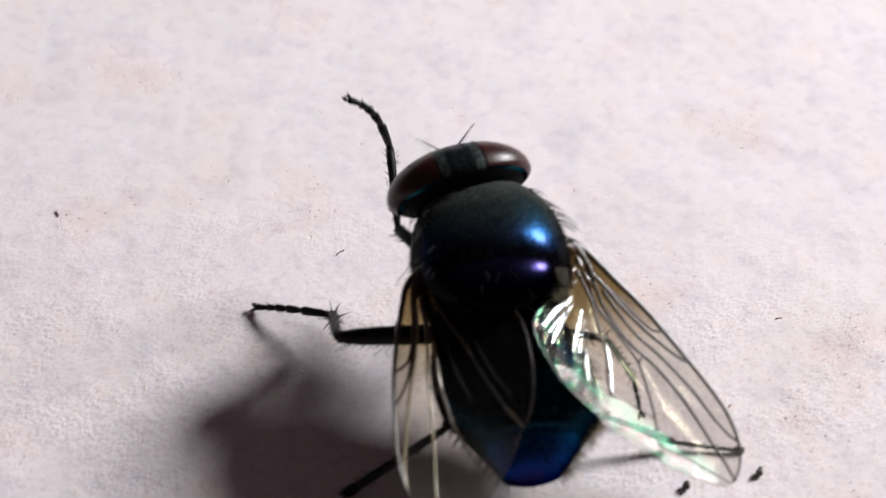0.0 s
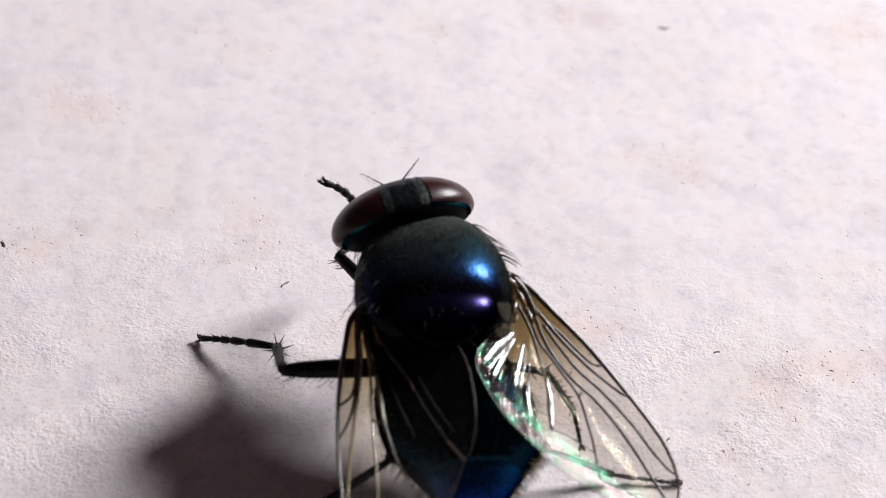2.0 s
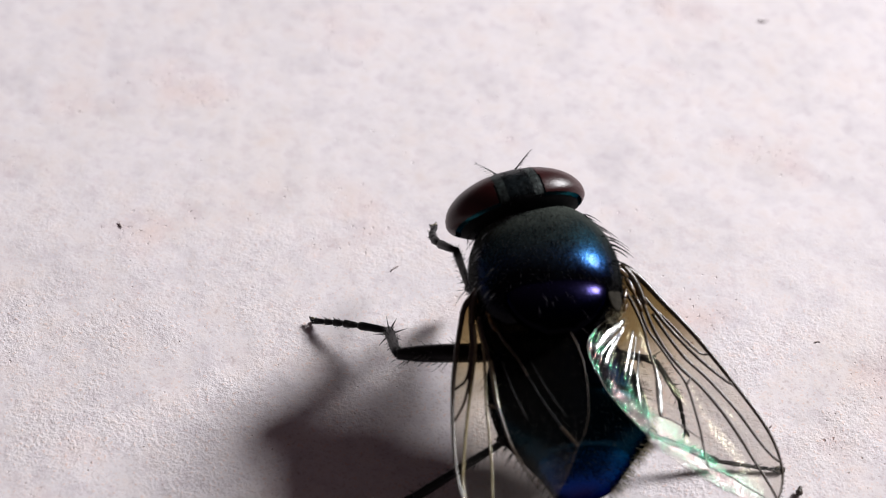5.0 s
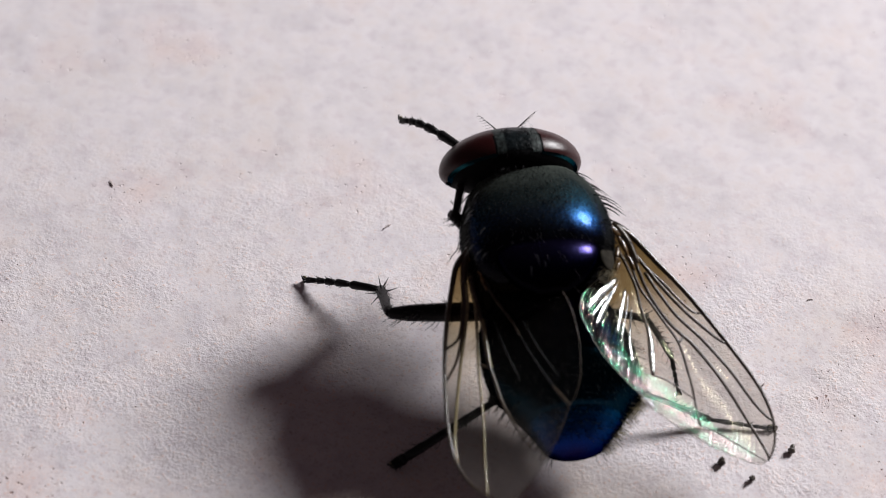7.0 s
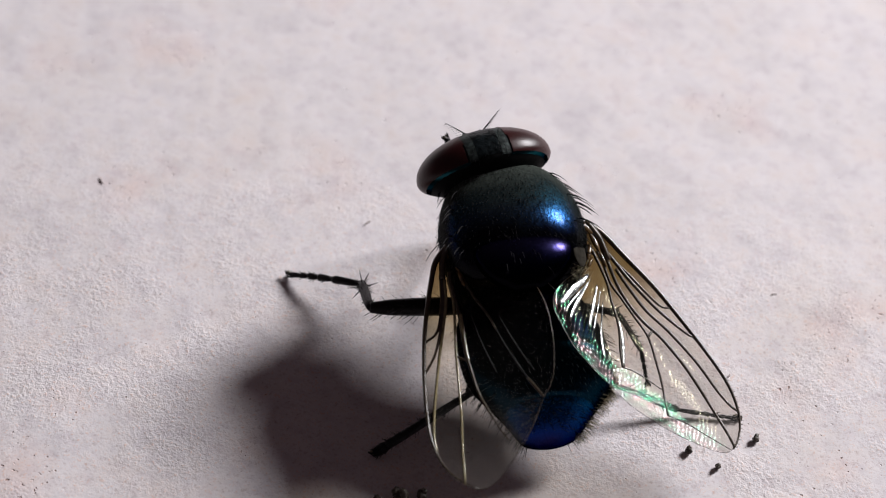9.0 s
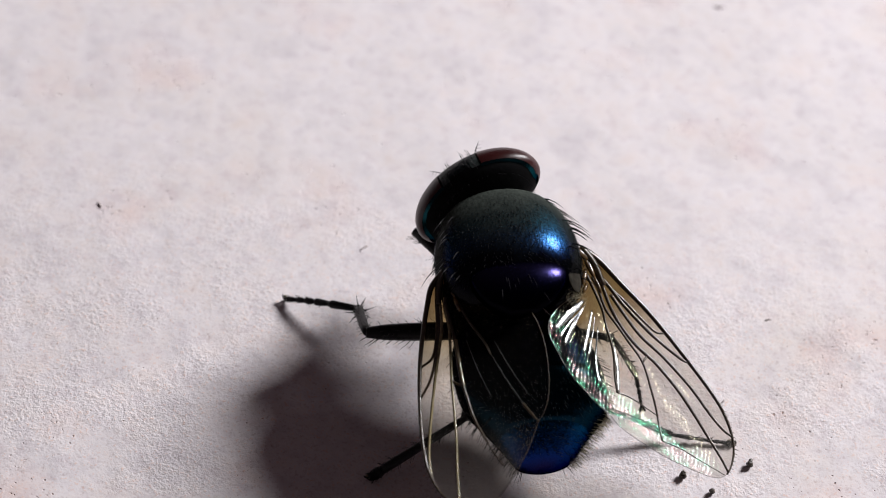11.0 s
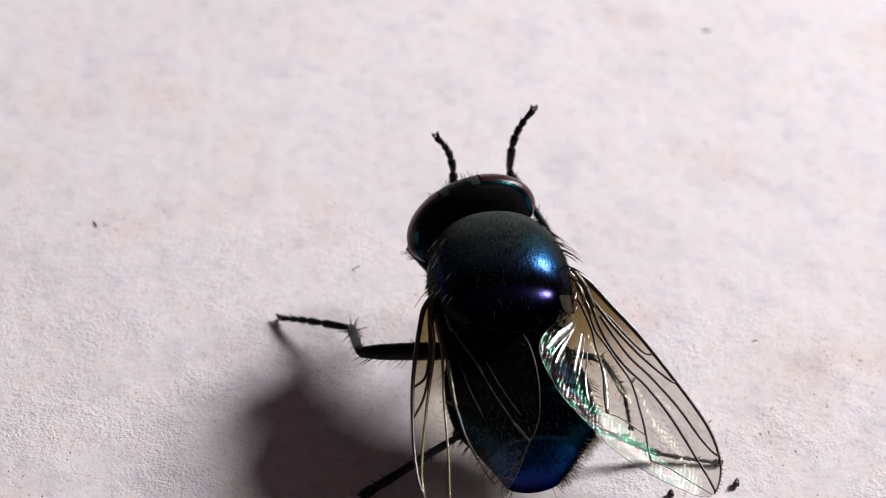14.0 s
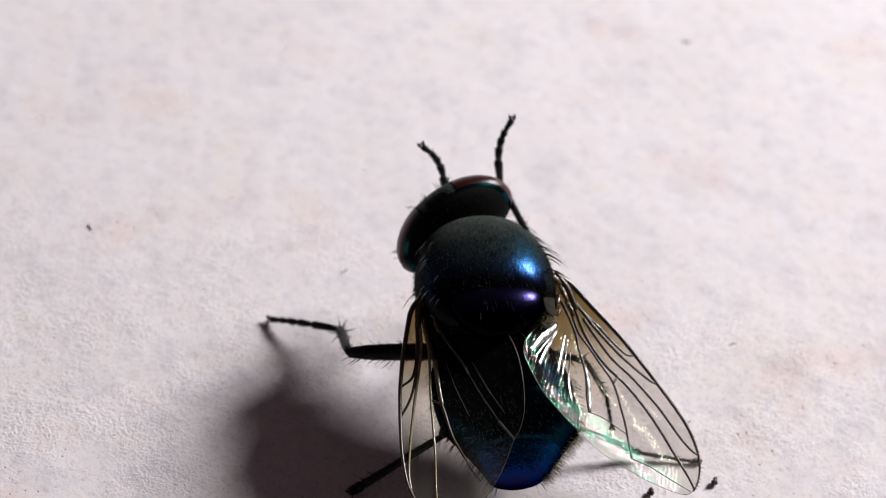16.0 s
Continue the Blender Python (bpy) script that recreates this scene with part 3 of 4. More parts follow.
# veins of each wing: points, radius, whether pale to paint a glint
VEINS = {
    1: [
        ([(0.05, -0.03), (0.48, -0.10), (1.0, -0.02)], 0.080, 0),
        ([(0.8, -0.06), (1.15, -0.15), (1.55, -0.28), (2.08, -0.40), (2.49, -0.52), (2.62, -0.68)], 0.028, 0),
        ([(0.48, -0.04), (1.06, -0.13), (1.64, -0.21), (2.36, -0.36), (2.86, -0.51), (3.32, -0.68), (3.46, -0.77)], 0.034, 0),
        ([(1.26, -0.06), (1.81, -0.08), (2.42, -0.14), (3.08, -0.33), (3.93, -0.46), (4.68, -0.49), (5.18, -0.54), (5.38, -0.60)], 0.030, 0),
        ([(1.0, 0.01), (1.56, 0.13), (2.09, 0.15), (2.6, 0.08), (3.06, -0.06), (3.75, -0.15), (4.52, -0.17), (5.11, -0.14), (5.66, -0.05), (6.03, 0.04)], 0.032, 0),
        ([(0.7, 0.12), (0.99, 0.14), (1.5, 0.26), (1.9, 0.23), (2.4, 0.21), (2.95, 0.2), (3.56, 0.42), (4.13, 0.67), (4.69, 1.01)], 0.026, 0),
        ([(4.69, 1.01), (5.06, 0.68), (5.56, 0.42), (6.03, 0.17)], 0.012, 0),
        ([(2.95, 0.2), (2.86, -0.03)], 0.026, 0),
        ([(0.6, 0.22), (0.97, 0.25), (1.47, 0.34), (1.85, 0.51), (2.44, 0.74), (2.91, 1.05), (3.27, 1.26)], 0.028, 0),
        ([(3.27, 1.26), (3.49, 1.03), (3.85, 0.83), (4.15, 0.68)], 0.014, 0),
    ],
    -1: [
        ([(0.05, -0.05), (0.40, -0.22), (0.83, -0.30)], 0.075, 0),
        ([(0.7, -0.32), (1.39, -0.40), (2.06, -0.58), (2.29, -0.86)], 0.030, 0),
        ([(0.85, -0.30), (1.42, -0.36), (1.96, -0.49), (2.6, -0.70), (3.05, -0.97)], 0.030, 0),
        ([(0.85, -0.26), (1.42, -0.31), (1.96, -0.44), (2.75, -0.64), (3.81, -0.86), (4.5, -0.96), (4.94, -0.95)], 0.030, 1),
        ([(0.88, -0.18), (1.46, -0.15), (2.16, -0.21), (2.77, -0.27), (3.52, -0.31), (4.2, -0.35), (4.98, -0.42), (5.82, -0.46)], 0.026, 1),
        ([(0.7, -0.12), (0.88, -0.14), (1.77, -0.07), (2.68, -0.07), (3.12, -0.01), (3.76, 0.09), (4.33, 0.28)], 0.030, 0),
        ([(1.77, -0.045), (2.68, -0.045), (2.9, -0.02)], 0.034, 1),
        ([(4.33, 0.28), (4.74, 0.44), (5.0, 0.57)], 0.014, 0),
        ([(2.76, -0.26), (2.91, -0.06)], 0.022, 0),
        ([(0.7, 0.1), (1.28, 0.26), (1.94, 0.55), (2.3, 0.66)], 0.022, 0),
        ([(3.66, 1.18), (4.0, 1.36), (4.18, 1.46)], 0.022, 0),
    ],
}
# wing pleats, silvered on the right to paint their glints: points and half width
FOLDS = {
    1: [([(1.10, 0.66), (1.22, 1.20), (1.38, 1.86)], 0.100), ([(1.22, 0.74), (1.50, 1.30), (1.80, 1.84)], 0.050), ([(1.20, 0.66), (1.36, 1.18), (1.58, 1.84)], 0.022), ([(1.38, 0.60), (1.79, 1.03), (2.14, 1.48)], 0.048), ([(1.50, 0.60), (1.92, 1.00), (2.26, 1.40)], 0.018), ([(1.78, 0.74), (2.36, 1.20), (2.90, 1.56)], 0.026), ([(2.30, 0.62), (2.76, 0.86), (3.28, 1.22)], 0.050)],
    -1: [([(2.1, 0.60), (2.87, 0.86), (3.66, 1.18), (4.1, 1.38)], 0.018), ([(1.83, 0.18), (2.58, 0.32), (3.33, 0.53)], 0.012), ([(2.0, 0.78), (2.8, 1.05), (3.5, 1.35)], 0.011)],
}
# where the right wing's film bends, to place its glints: centre u, v, direction in degrees, half length, half width,
# extra slope along and across
WAVES = [
    (2.65, 1.78, -10, 0.60, 0.32, 0.05, -0.01),
    (3.62, 1.42, -25, 0.50, 0.55, 0.07, 0.04),
    (4.32, 1.12, -25, 0.55, 0.55, 0.06, 0.08),
    (5.38, 0.52, -20, 0.62, 0.85, 0.06, 0.16),
    (2.35, 1.02, 30, 0.55, 0.22, -0.10, -0.14),
    (3.10, 0.53, 4, 0.50, 0.12, 0.04, 0.19),
    (3.42, 0.20, 17, 0.55, 0.09, 0.05, 0.23),
    (4.48, 0.20, 2, 0.55, 0.30, 0.05, 0.21),
    (4.12, -0.30, -3, 0.80, 0.10, 0.06, 0.31),
    (4.55, 0.75, 27, 0.25, 0.06, 0.0, 0.11),
]


def wing_height(u, v, side=1):
    """A shallow curve across the wing, with pleats that fan out from its root."""
    r, a = math.hypot(u, v), math.atan2(v, max(u, 0.01))
    fan = max(0.0, min(1.0, (a - 0.25) / 0.2)) * max(0.0, min(1.0, (3.6 - r) / 1.2))
    h = 0.06 * (v - 1.7) ** 2 + 0.013 * (u - 3.0) ** 2 + (0.007 if side > 0 else 0.002) * r * fan * math.sin(24 * a) + 0.004 * math.sin(7.0 * v + 1.3 * u)
    if side > 0:
        for cu, cv, turn, long, wide, along, across in WAVES:
            ca, sa = math.cos(radians(turn)), math.sin(radians(turn))
            p, q = (u - cu) * ca + (v - cv) * sa, (v - cv) * ca - (u - cu) * sa
            h += (along * p + across * q) * math.exp(-((p / long) ** 2) - (q / wide) ** 2)
    return h


def build_wing(side, root, u, v):
    u, v = Vector(u).normalized(), Vector(v)
    v = (v - u * u.dot(v)).normalized()
    w = u.cross(v)
    if w.z < 0:
        w = -w
    if u.cross(v).dot(w) > 0:
        m = Matrix((u, v, w)).transposed().to_4x4()
        flip = 1
    else:
        m = Matrix((u, -v, w)).transposed().to_4x4()
        flip = -1
    m.translation = Vector(root) * MM
    outline = OUTLINES[side]
    edge = [tuple(p) for p in smooth_rows(outline + [outline[0]], 5)][:-1]
    poly = np.array(edge)
    bm = bmesh.new()
    # a grid cut to the outline, row by row
    us = np.linspace(0.02, poly[:, 0].max() - 0.01, 150 if side > 0 else 90)
    prev, across, film = None, 100 if side > 0 else 36, []
    for uu in us:
        cross = []
        for (u0, v0), (u1, v1) in zip(poly, np.roll(poly, -1, 0)):
            if (u0 - uu) * (u1 - uu) < 0:
                cross.append(v0 + (v1 - v0) * (uu - u0) / (u1 - u0))
        lo, hi = min(cross), max(cross)
        row = [bm.verts.new((uu, flip * (lo + (hi - lo) * s), wing_height(uu, lo + (hi - lo) * s, side))) for s in np.linspace(0, 1, across)]
        rear = np.interp(uu, [0, 3, 3.6, 4.3, 5.35, 6], [1.8, 1.75, 1.45, 1.15, 0.62, 0.4])
        film += [lo + (hi - lo) * s - rear for s in np.linspace(0, 1, across)]
        if prev:
            for i in range(across - 1):
                bm.faces.new((prev[i], row[i], row[i + 1], prev[i + 1]))
        prev = row
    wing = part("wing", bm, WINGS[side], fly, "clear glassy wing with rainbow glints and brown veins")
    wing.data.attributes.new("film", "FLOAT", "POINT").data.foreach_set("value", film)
    wing.matrix_basis = m
    for points, radius, pale in VEINS[side]:
        pts = [(p[0], flip * p[1], wing_height(p[0], p[1], side)) for p in smooth_rows(points, 6)]
        part("vein", tube(pts, [radius * (1.35 - 0.45 * i / len(pts)) for i in range(len(pts))], 6), GLINT_VEIN if pale else VEIN, wing)
    # amber plates where the wing is hinged
    for cu, cv, long, wide, turn in ((0.16, 0.02, 0.24, 0.12, -30), (0.50, 0.06, 0.26, 0.075, 10), (0.62, 0.30, 0.24, 0.06, 50), (0.92, 0.12, 0.22, 0.05, 12), (0.86, 0.44, 0.17, 0.05, 62)):
        bm = ellipsoid((cu, flip * cv, wing_height(cu, cv, side) + 0.02), (long, wide, 0.05), (0, 0, flip * turn), 20)
        part("hinge_plate", bm, AMBER, wing, "amber-brown plate at the wing root")
    # pleats that fan out over the inner lobe, their glints put in as silver strips
    for points, half in FOLDS[side]:
        line = smooth_rows(points, 6)
        loops = []
        for i, p in enumerate(line):
            d = Vector(line[min(i + 1, len(line) - 1)] - line[max(i - 1, 0)]).normalized()
            wide = half * (0.15 + 0.85 * math.sin(math.pi * (0.06 + 0.86 * i / len(line)))) * (1 + 0.35 * noise.noise((i * 0.9, half * 90, 0)))
            loop = []
            for q in range(8):
                a = 2 * math.pi * q / 8
                pu, pv = p[0] - d.y * wide * math.cos(a), p[1] + d.x * wide * math.cos(a)
                loop.append((pu, flip * pv, wing_height(pu, pv, side) + 0.20 * wide * math.sin(a)))
            loops.append(loop)
        bm = bmesh.new()
        rings(bm, loops)
        bmesh.ops.recalc_face_normals(bm, faces=bm.faces)
        part("fold", bm, GLINT_FOLD if side > 0 else UNLIT_FOLD, wing, "wing pleat with its glint coloured in")
    front = [p for p in edge[:46]]
    pts = [(p[0], flip * p[1], wing_height(p[0], p[1], side)) for p in front]
    part("front_vein", tube(pts, [0.072 - 0.054 * i / len(pts) for i in range(len(pts))], 7), VEIN, wing, "dark thickened front edge of the wing")
    pts = [(p[0], flip * p[1], wing_height(p[0], p[1], side)) for p in edge[45:108]]
    part("rear_rim", tube(pts, [0.007] * len(pts), 4), VEIN, wing)
    bm = bmesh.new()
    rng = random.Random(8)
    for p in front[2:]:
        for k in range(2):
            hair_into(bm, (p[0], flip * p[1], wing_height(p[0], p[1], side)), (0.8, -flip * rng.uniform(0.5, 1.1), rng.uniform(-0.2, 0.5)), rng.uniform(0.06, 0.11), 0.007, n=3)
    tagged(part("wing_hairs", bm, BRISTLE, wing, "tiny bristles along the front edge"), kind="stuff")
    return wing


build_wing(1, (1.358, -0.671, 3.1), (0.451, -0.808, -0.379), (-0.787, -0.56, 0.26))
build_wing(-1, (-1.50, -0.978, 3.05), (0.0, -0.98, -0.19), (0.886, -0.079, 0.44))


def build_calypters():
    part("calypter", ellipsoid((1.17, -1.62, 3.46), (0.25, 0.44, 0.06), (15, 45, 8), 24), CALYPTER, fly, "dull brown scale-like lobe at the wing root")
    part("calypter", ellipsoid((-0.92, -1.68, 3.56), (0.44, 0.48, 0.07), (25, -35, 0), 24), CALYPTER, fly, "dull brown scale-like lobe at the wing root")


build_calypters()


# ---- legs: each segment lies along its own z from joint to joint ----
def bone(a, b, twist=(0.2, -1, 0.1)):
    a, b = Vector(a), Vector(b)
    z = (b - a).normalized()
    x = Vector(twist).cross(z)
    if x.length < 1e-3:
        x = Vector((1, 0, 0))
    x.normalize()
    m = Matrix((x, z.cross(x), z)).transposed().to_4x4()
    m.translation = a * MM
    return m


def leg_segment(name, length, profile, hairs, rng):
    """profile: radii along the segment. hairs: (count, length, radius)."""
    bm = bmesh.new()
    n = len(profile)
    pts = [(0, 0, length * i / (n - 1)) for i in range(n)]
    tube_into(bm, pts, profile, 10)
    count, hl, hr = hairs
    for i in range(count):
        s = rng.uniform(0.05, 0.98)
        a = rng.uniform(0, 2 * math.pi)
        r = np.interp(s, np.linspace(0, 1, n), profile)
        d = Vector((math.cos(a), math.sin(a), 0))
        hair_into(bm, d * r * 0.8 + Vector((0, 0, s * length)), d + Vector((0, 0, rng.uniform(0.5, 1.1))), hl * rng.uniform(0.6, 1.3), hr, (0, 0, 0.1), n=3)
    bmesh.ops.recalc_face_normals(bm, faces=bm.faces)
    return part(name, bm, LEG, fly, "bristly black leg segment")


def build_leg(femur, tibia, tarsus, seed, spurs=True, thick=1.0, bend=0.0, stout=1.0):
    rng = random.Random(seed)
    f = leg_segment("femur", femur, [0.13 * thick, 0.19 * thick, 0.21 * thick, 0.21 * thick, 0.20 * thick, 0.18 * thick, 0.12], (60, 0.22, 0.010), rng)
    bm = bmesh.new()
    if spurs:
        for i in range(9):
            hair_into(bm, (0.10 * math.cos(0.7 * i), 0.14, femur * (0.62 + 0.04 * i)), (rng.uniform(-0.2, 0.2), 1, 0.9), rng.uniform(0.3, 0.5), 0.014, (0, 0, 0.2))
        part("spines", bm, BRISTLE, f)
    t = leg_segment("tibia", tibia, [r * (0.3 + 0.7 * thick) for r in (0.08, 0.10, 0.105, 0.105, 0.11, 0.12, 0.11)], (70, 0.16, 0.008), rng)
    if spurs:
        bm = bmesh.new()
        for i in range(8):
            a = 2 * math.pi * i / 8 + 0.3
            hair_into(bm, (0.09 * math.cos(a), 0.09 * math.sin(a), tibia * rng.uniform(0.86, 0.99)), (math.cos(a), math.sin(a), rng.uniform(0.2, 0.8)), rng.uniform(0.28, 0.42), 0.017)
        part("spurs", bm, BRISTLE, t, "stiff spurs at the end of the shin")
    def curl(q):
        return bend * ((q / tarsus) ** 3 - q / tarsus)

    bm = bmesh.new()
    z, end = 0.0, curl(tarsus)
    for k, share in enumerate((0.40, 0.19, 0.14, 0.11, 0.16)):
        d = share * tarsus
        r = (0.062 - 0.004 * k) * stout
        tube_into(bm, [(curl(q), 0, q) for q in (z, z + 0.3 * d, z + 0.9 * d, z + d)], [r * 0.75, r, r * 1.22, r * 0.75], 8)
        for i in range(7):
            a = rng.uniform(0, 2 * math.pi)
            hair_into(bm, (r * math.cos(a) + curl(z + 0.6 * d), r * math.sin(a), z + d * rng.uniform(0.3, 1)), (math.cos(a), math.sin(a), 1.5), rng.uniform(0.07, 0.12), 0.008, n=3)
        z += d
    bmesh.ops.recalc_face_normals(bm, faces=bm.faces)
    s = part("tarsus", bm, LEG, fly, "jointed black foot")
    for side in (-1, 1):
        part("claw", tube([(end + side * 0.03, 0, tarsus - 0.02), (end + side * 0.06, 0.02, tarsus + 0.06), (end + side * 0.08, -0.04, tarsus + 0.11), (end + side * 0.07, -0.09, tarsus + 0.12)], [0.026, 0.022, 0.015, 0.004], 6), LEG, s)
        part("foot_pad", ellipsoid((end + side * 0.04, -0.05, tarsus + 0.05), (0.04, 0.03, 0.06), seg=10), FOOT, s, "pale foot pad")
    return f, t, s


def dist(a, b):
    return (Vector(a) - Vector(b)).length


def standing_leg(hip, knee, ankle, tip, seed, spurs=True, thick=1.0, stout=1.25, bend=0.0):
    """A leg that stands still."""
    f, t, s = build_leg(dist(hip, knee), dist(knee, ankle), dist(ankle, tip) - 0.12, seed, spurs, thick, bend, stout)
    f.matrix_basis, t.matrix_basis, s.matrix_basis = bone(hip, knee), bone(knee, ankle), bone(ankle, tip)


standing_leg((-0.75, -1.6, 1.75), (-3.46, -1.71, 2.1), (-3.36, 0.22, 0.68), (-5.04, 1.25, 0.05), 11, stout=1.35, bend=0.15)
standing_leg((-0.7, -2.0, 1.2), (-1.42, -3.60, 1.15), (-3.35, -4.24, 0.32), (-3.70, -4.27, 0.05), 12, False, 0.85, 1.9)
standing_leg((0.7, -2.0, 1.6), (2.0, -3.40, 0.75), (3.41, -3.76, 0.14), (4.78, -4.08, 0.03), 13, False, 0.5, 0.8)
standing_leg((0.75, -1.6, 1.75), (2.15, -2.2, 1.85), (2.75, -2.45, 0.8), (2.9, -3.0, 0.05), 14, False, 0.45, 0.7)

FRONT_HIP = {"left": (-0.75, -0.05, 1.7), "right": (0.6, -0.05, 1.7)}
FEMUR, TIBIA, TARSUS = 1.95, 1.85, 2.1
front_legs = {"left": build_leg(FEMUR, TIBIA, TARSUS - 0.12, 15, False, 0.76, 0.55, 1.45), "right": build_leg(FEMUR, TIBIA, TARSUS - 0.12, 16, False, 0.76, -0.55, 1.45)}


# ---- crumbs and flecks on the paper ----
def lump(rng, size):
    bm = bmesh.new()
    bmesh.ops.create_icosphere(bm, subdivisions=3, radius=size)
    s = rng.uniform(0, 50)
    for v in bm.verts:
        d = v.co.normalized()
        v.co = d * size * (1 + 0.55 * noise.noise(d * 1.6 + Vector((s, 0, 0))) + 0.25 * noise.noise(d * 4 + Vector((0, s, 0))))
    return bm


def build_crumb(x, y, size, seed):
    rng = random.Random(seed)
    bm = lump(rng, size)
    for k in range(2):
        other = lump(rng, size * rng.uniform(0.5, 0.75))
        off = Vector((rng.uniform(-1, 1), rng.uniform(-1, 1), rng.uniform(0.1, 0.9))) * size
        for v in other.verts:
            v.co += off
        me = bpy.data.meshes.new("piece")
        other.to_mesh(me)
        other.free()
        bm.from_mesh(me)
        bpy.data.meshes.remove(me)
    low = min(v.co.z for v in bm.verts)
    for v in bm.verts:
        v.co.z -= low + size * 0.12
    ob = part("crumb", bm, CRUMB)
    ob.matrix_basis = pose(x * MM, y * MM, -0.03 * MM, 0, 0, rng.uniform(0, 360))
    tagged(ob, "tiny dark brown crumb lying on the paper", "crumb", "crumbs round the fly")


for k, (x, y, size) in enumerate([(7.33, -5.55, 0.068), (6.46, -6.40, 0.062), (5.80, -6.05, 0.075), (-0.55, -8.1, 0.16), (-0.1, -8.0, 0.12), (-1.05, -8.15, 0.09), (6.98, -4.95, 0.06)]):
    build_crumb(x, y, size, 40 + k)


def build_fleck(x, y, length, turn, seed):
    rng = random.Random(seed)
    pts = [(length * (s - 0.5), 0.25 * length * math.sin(2.5 * s + seed), 0.02) for s in np.linspace(0, 1, 6)]
    ob = part("fleck", tube(pts, [0.006, 0.016, 0.02, 0.018, 0.014, 0.006], 6), GREY)
    ob.matrix_basis = pose(x * MM, y * MM, -0.03 * MM, 0, 0, turn)
    tagged(ob, "short grey fibre fleck on the paper", "fleck", "flecks on the paper")


for k, (x, y, length, turn) in enumerate([(7.91, -1.1, 0.16, 10), (-1.95, 0.09, 0.24, 65), (-8.59, 0.74, 0.2, 150), (6.91, 10.26, 0.3, 20), (6.76, -3.7, 0.12, 40)]):
    build_fleck(x, y, length, turn, k)


# ---- what moves: the head and the front legs while the fly cleans itself ----
# seconds, pitch, roll, yaw of the head
HEAD_ROWS = [(0.0, 26, -5, 9), (2.3, 26, -5, 9), (2.4, -4, -22, 20), (2.5, -12, -27, 28), (2.8, -14, -30, 34), (3.7, -14, -30, 34), (3.8, 14, -12, 8), (3.9, 26, -5, 9), (5.0, 26, -5, 9),
             (5.1, 4, 14, -14), (5.2, 2, 16, -16), (6.2, 20, 0, 4), (7.3, 22, 4, 2), (7.4, -12, 4, 2), (8.2, -12, 4, 2), (8.4, 20, 4, 6), (8.5, 25, -5, 9), (9.2, 26, -5, 9), (10.2, 26, -5, 9),
             (11.2, -8, -30, 16), (11.3, 2, -26, 14), (11.4, 26, -5, 9), (13.4, 26, -5, 9), (13.5, -8, 2, -5), (13.8, -12, -8, 6), (14.2, -12, -20, 15), (14.5, -12, -25, 21), (14.8, -12, -27, 24), (16.0, -12, -26, 22)]
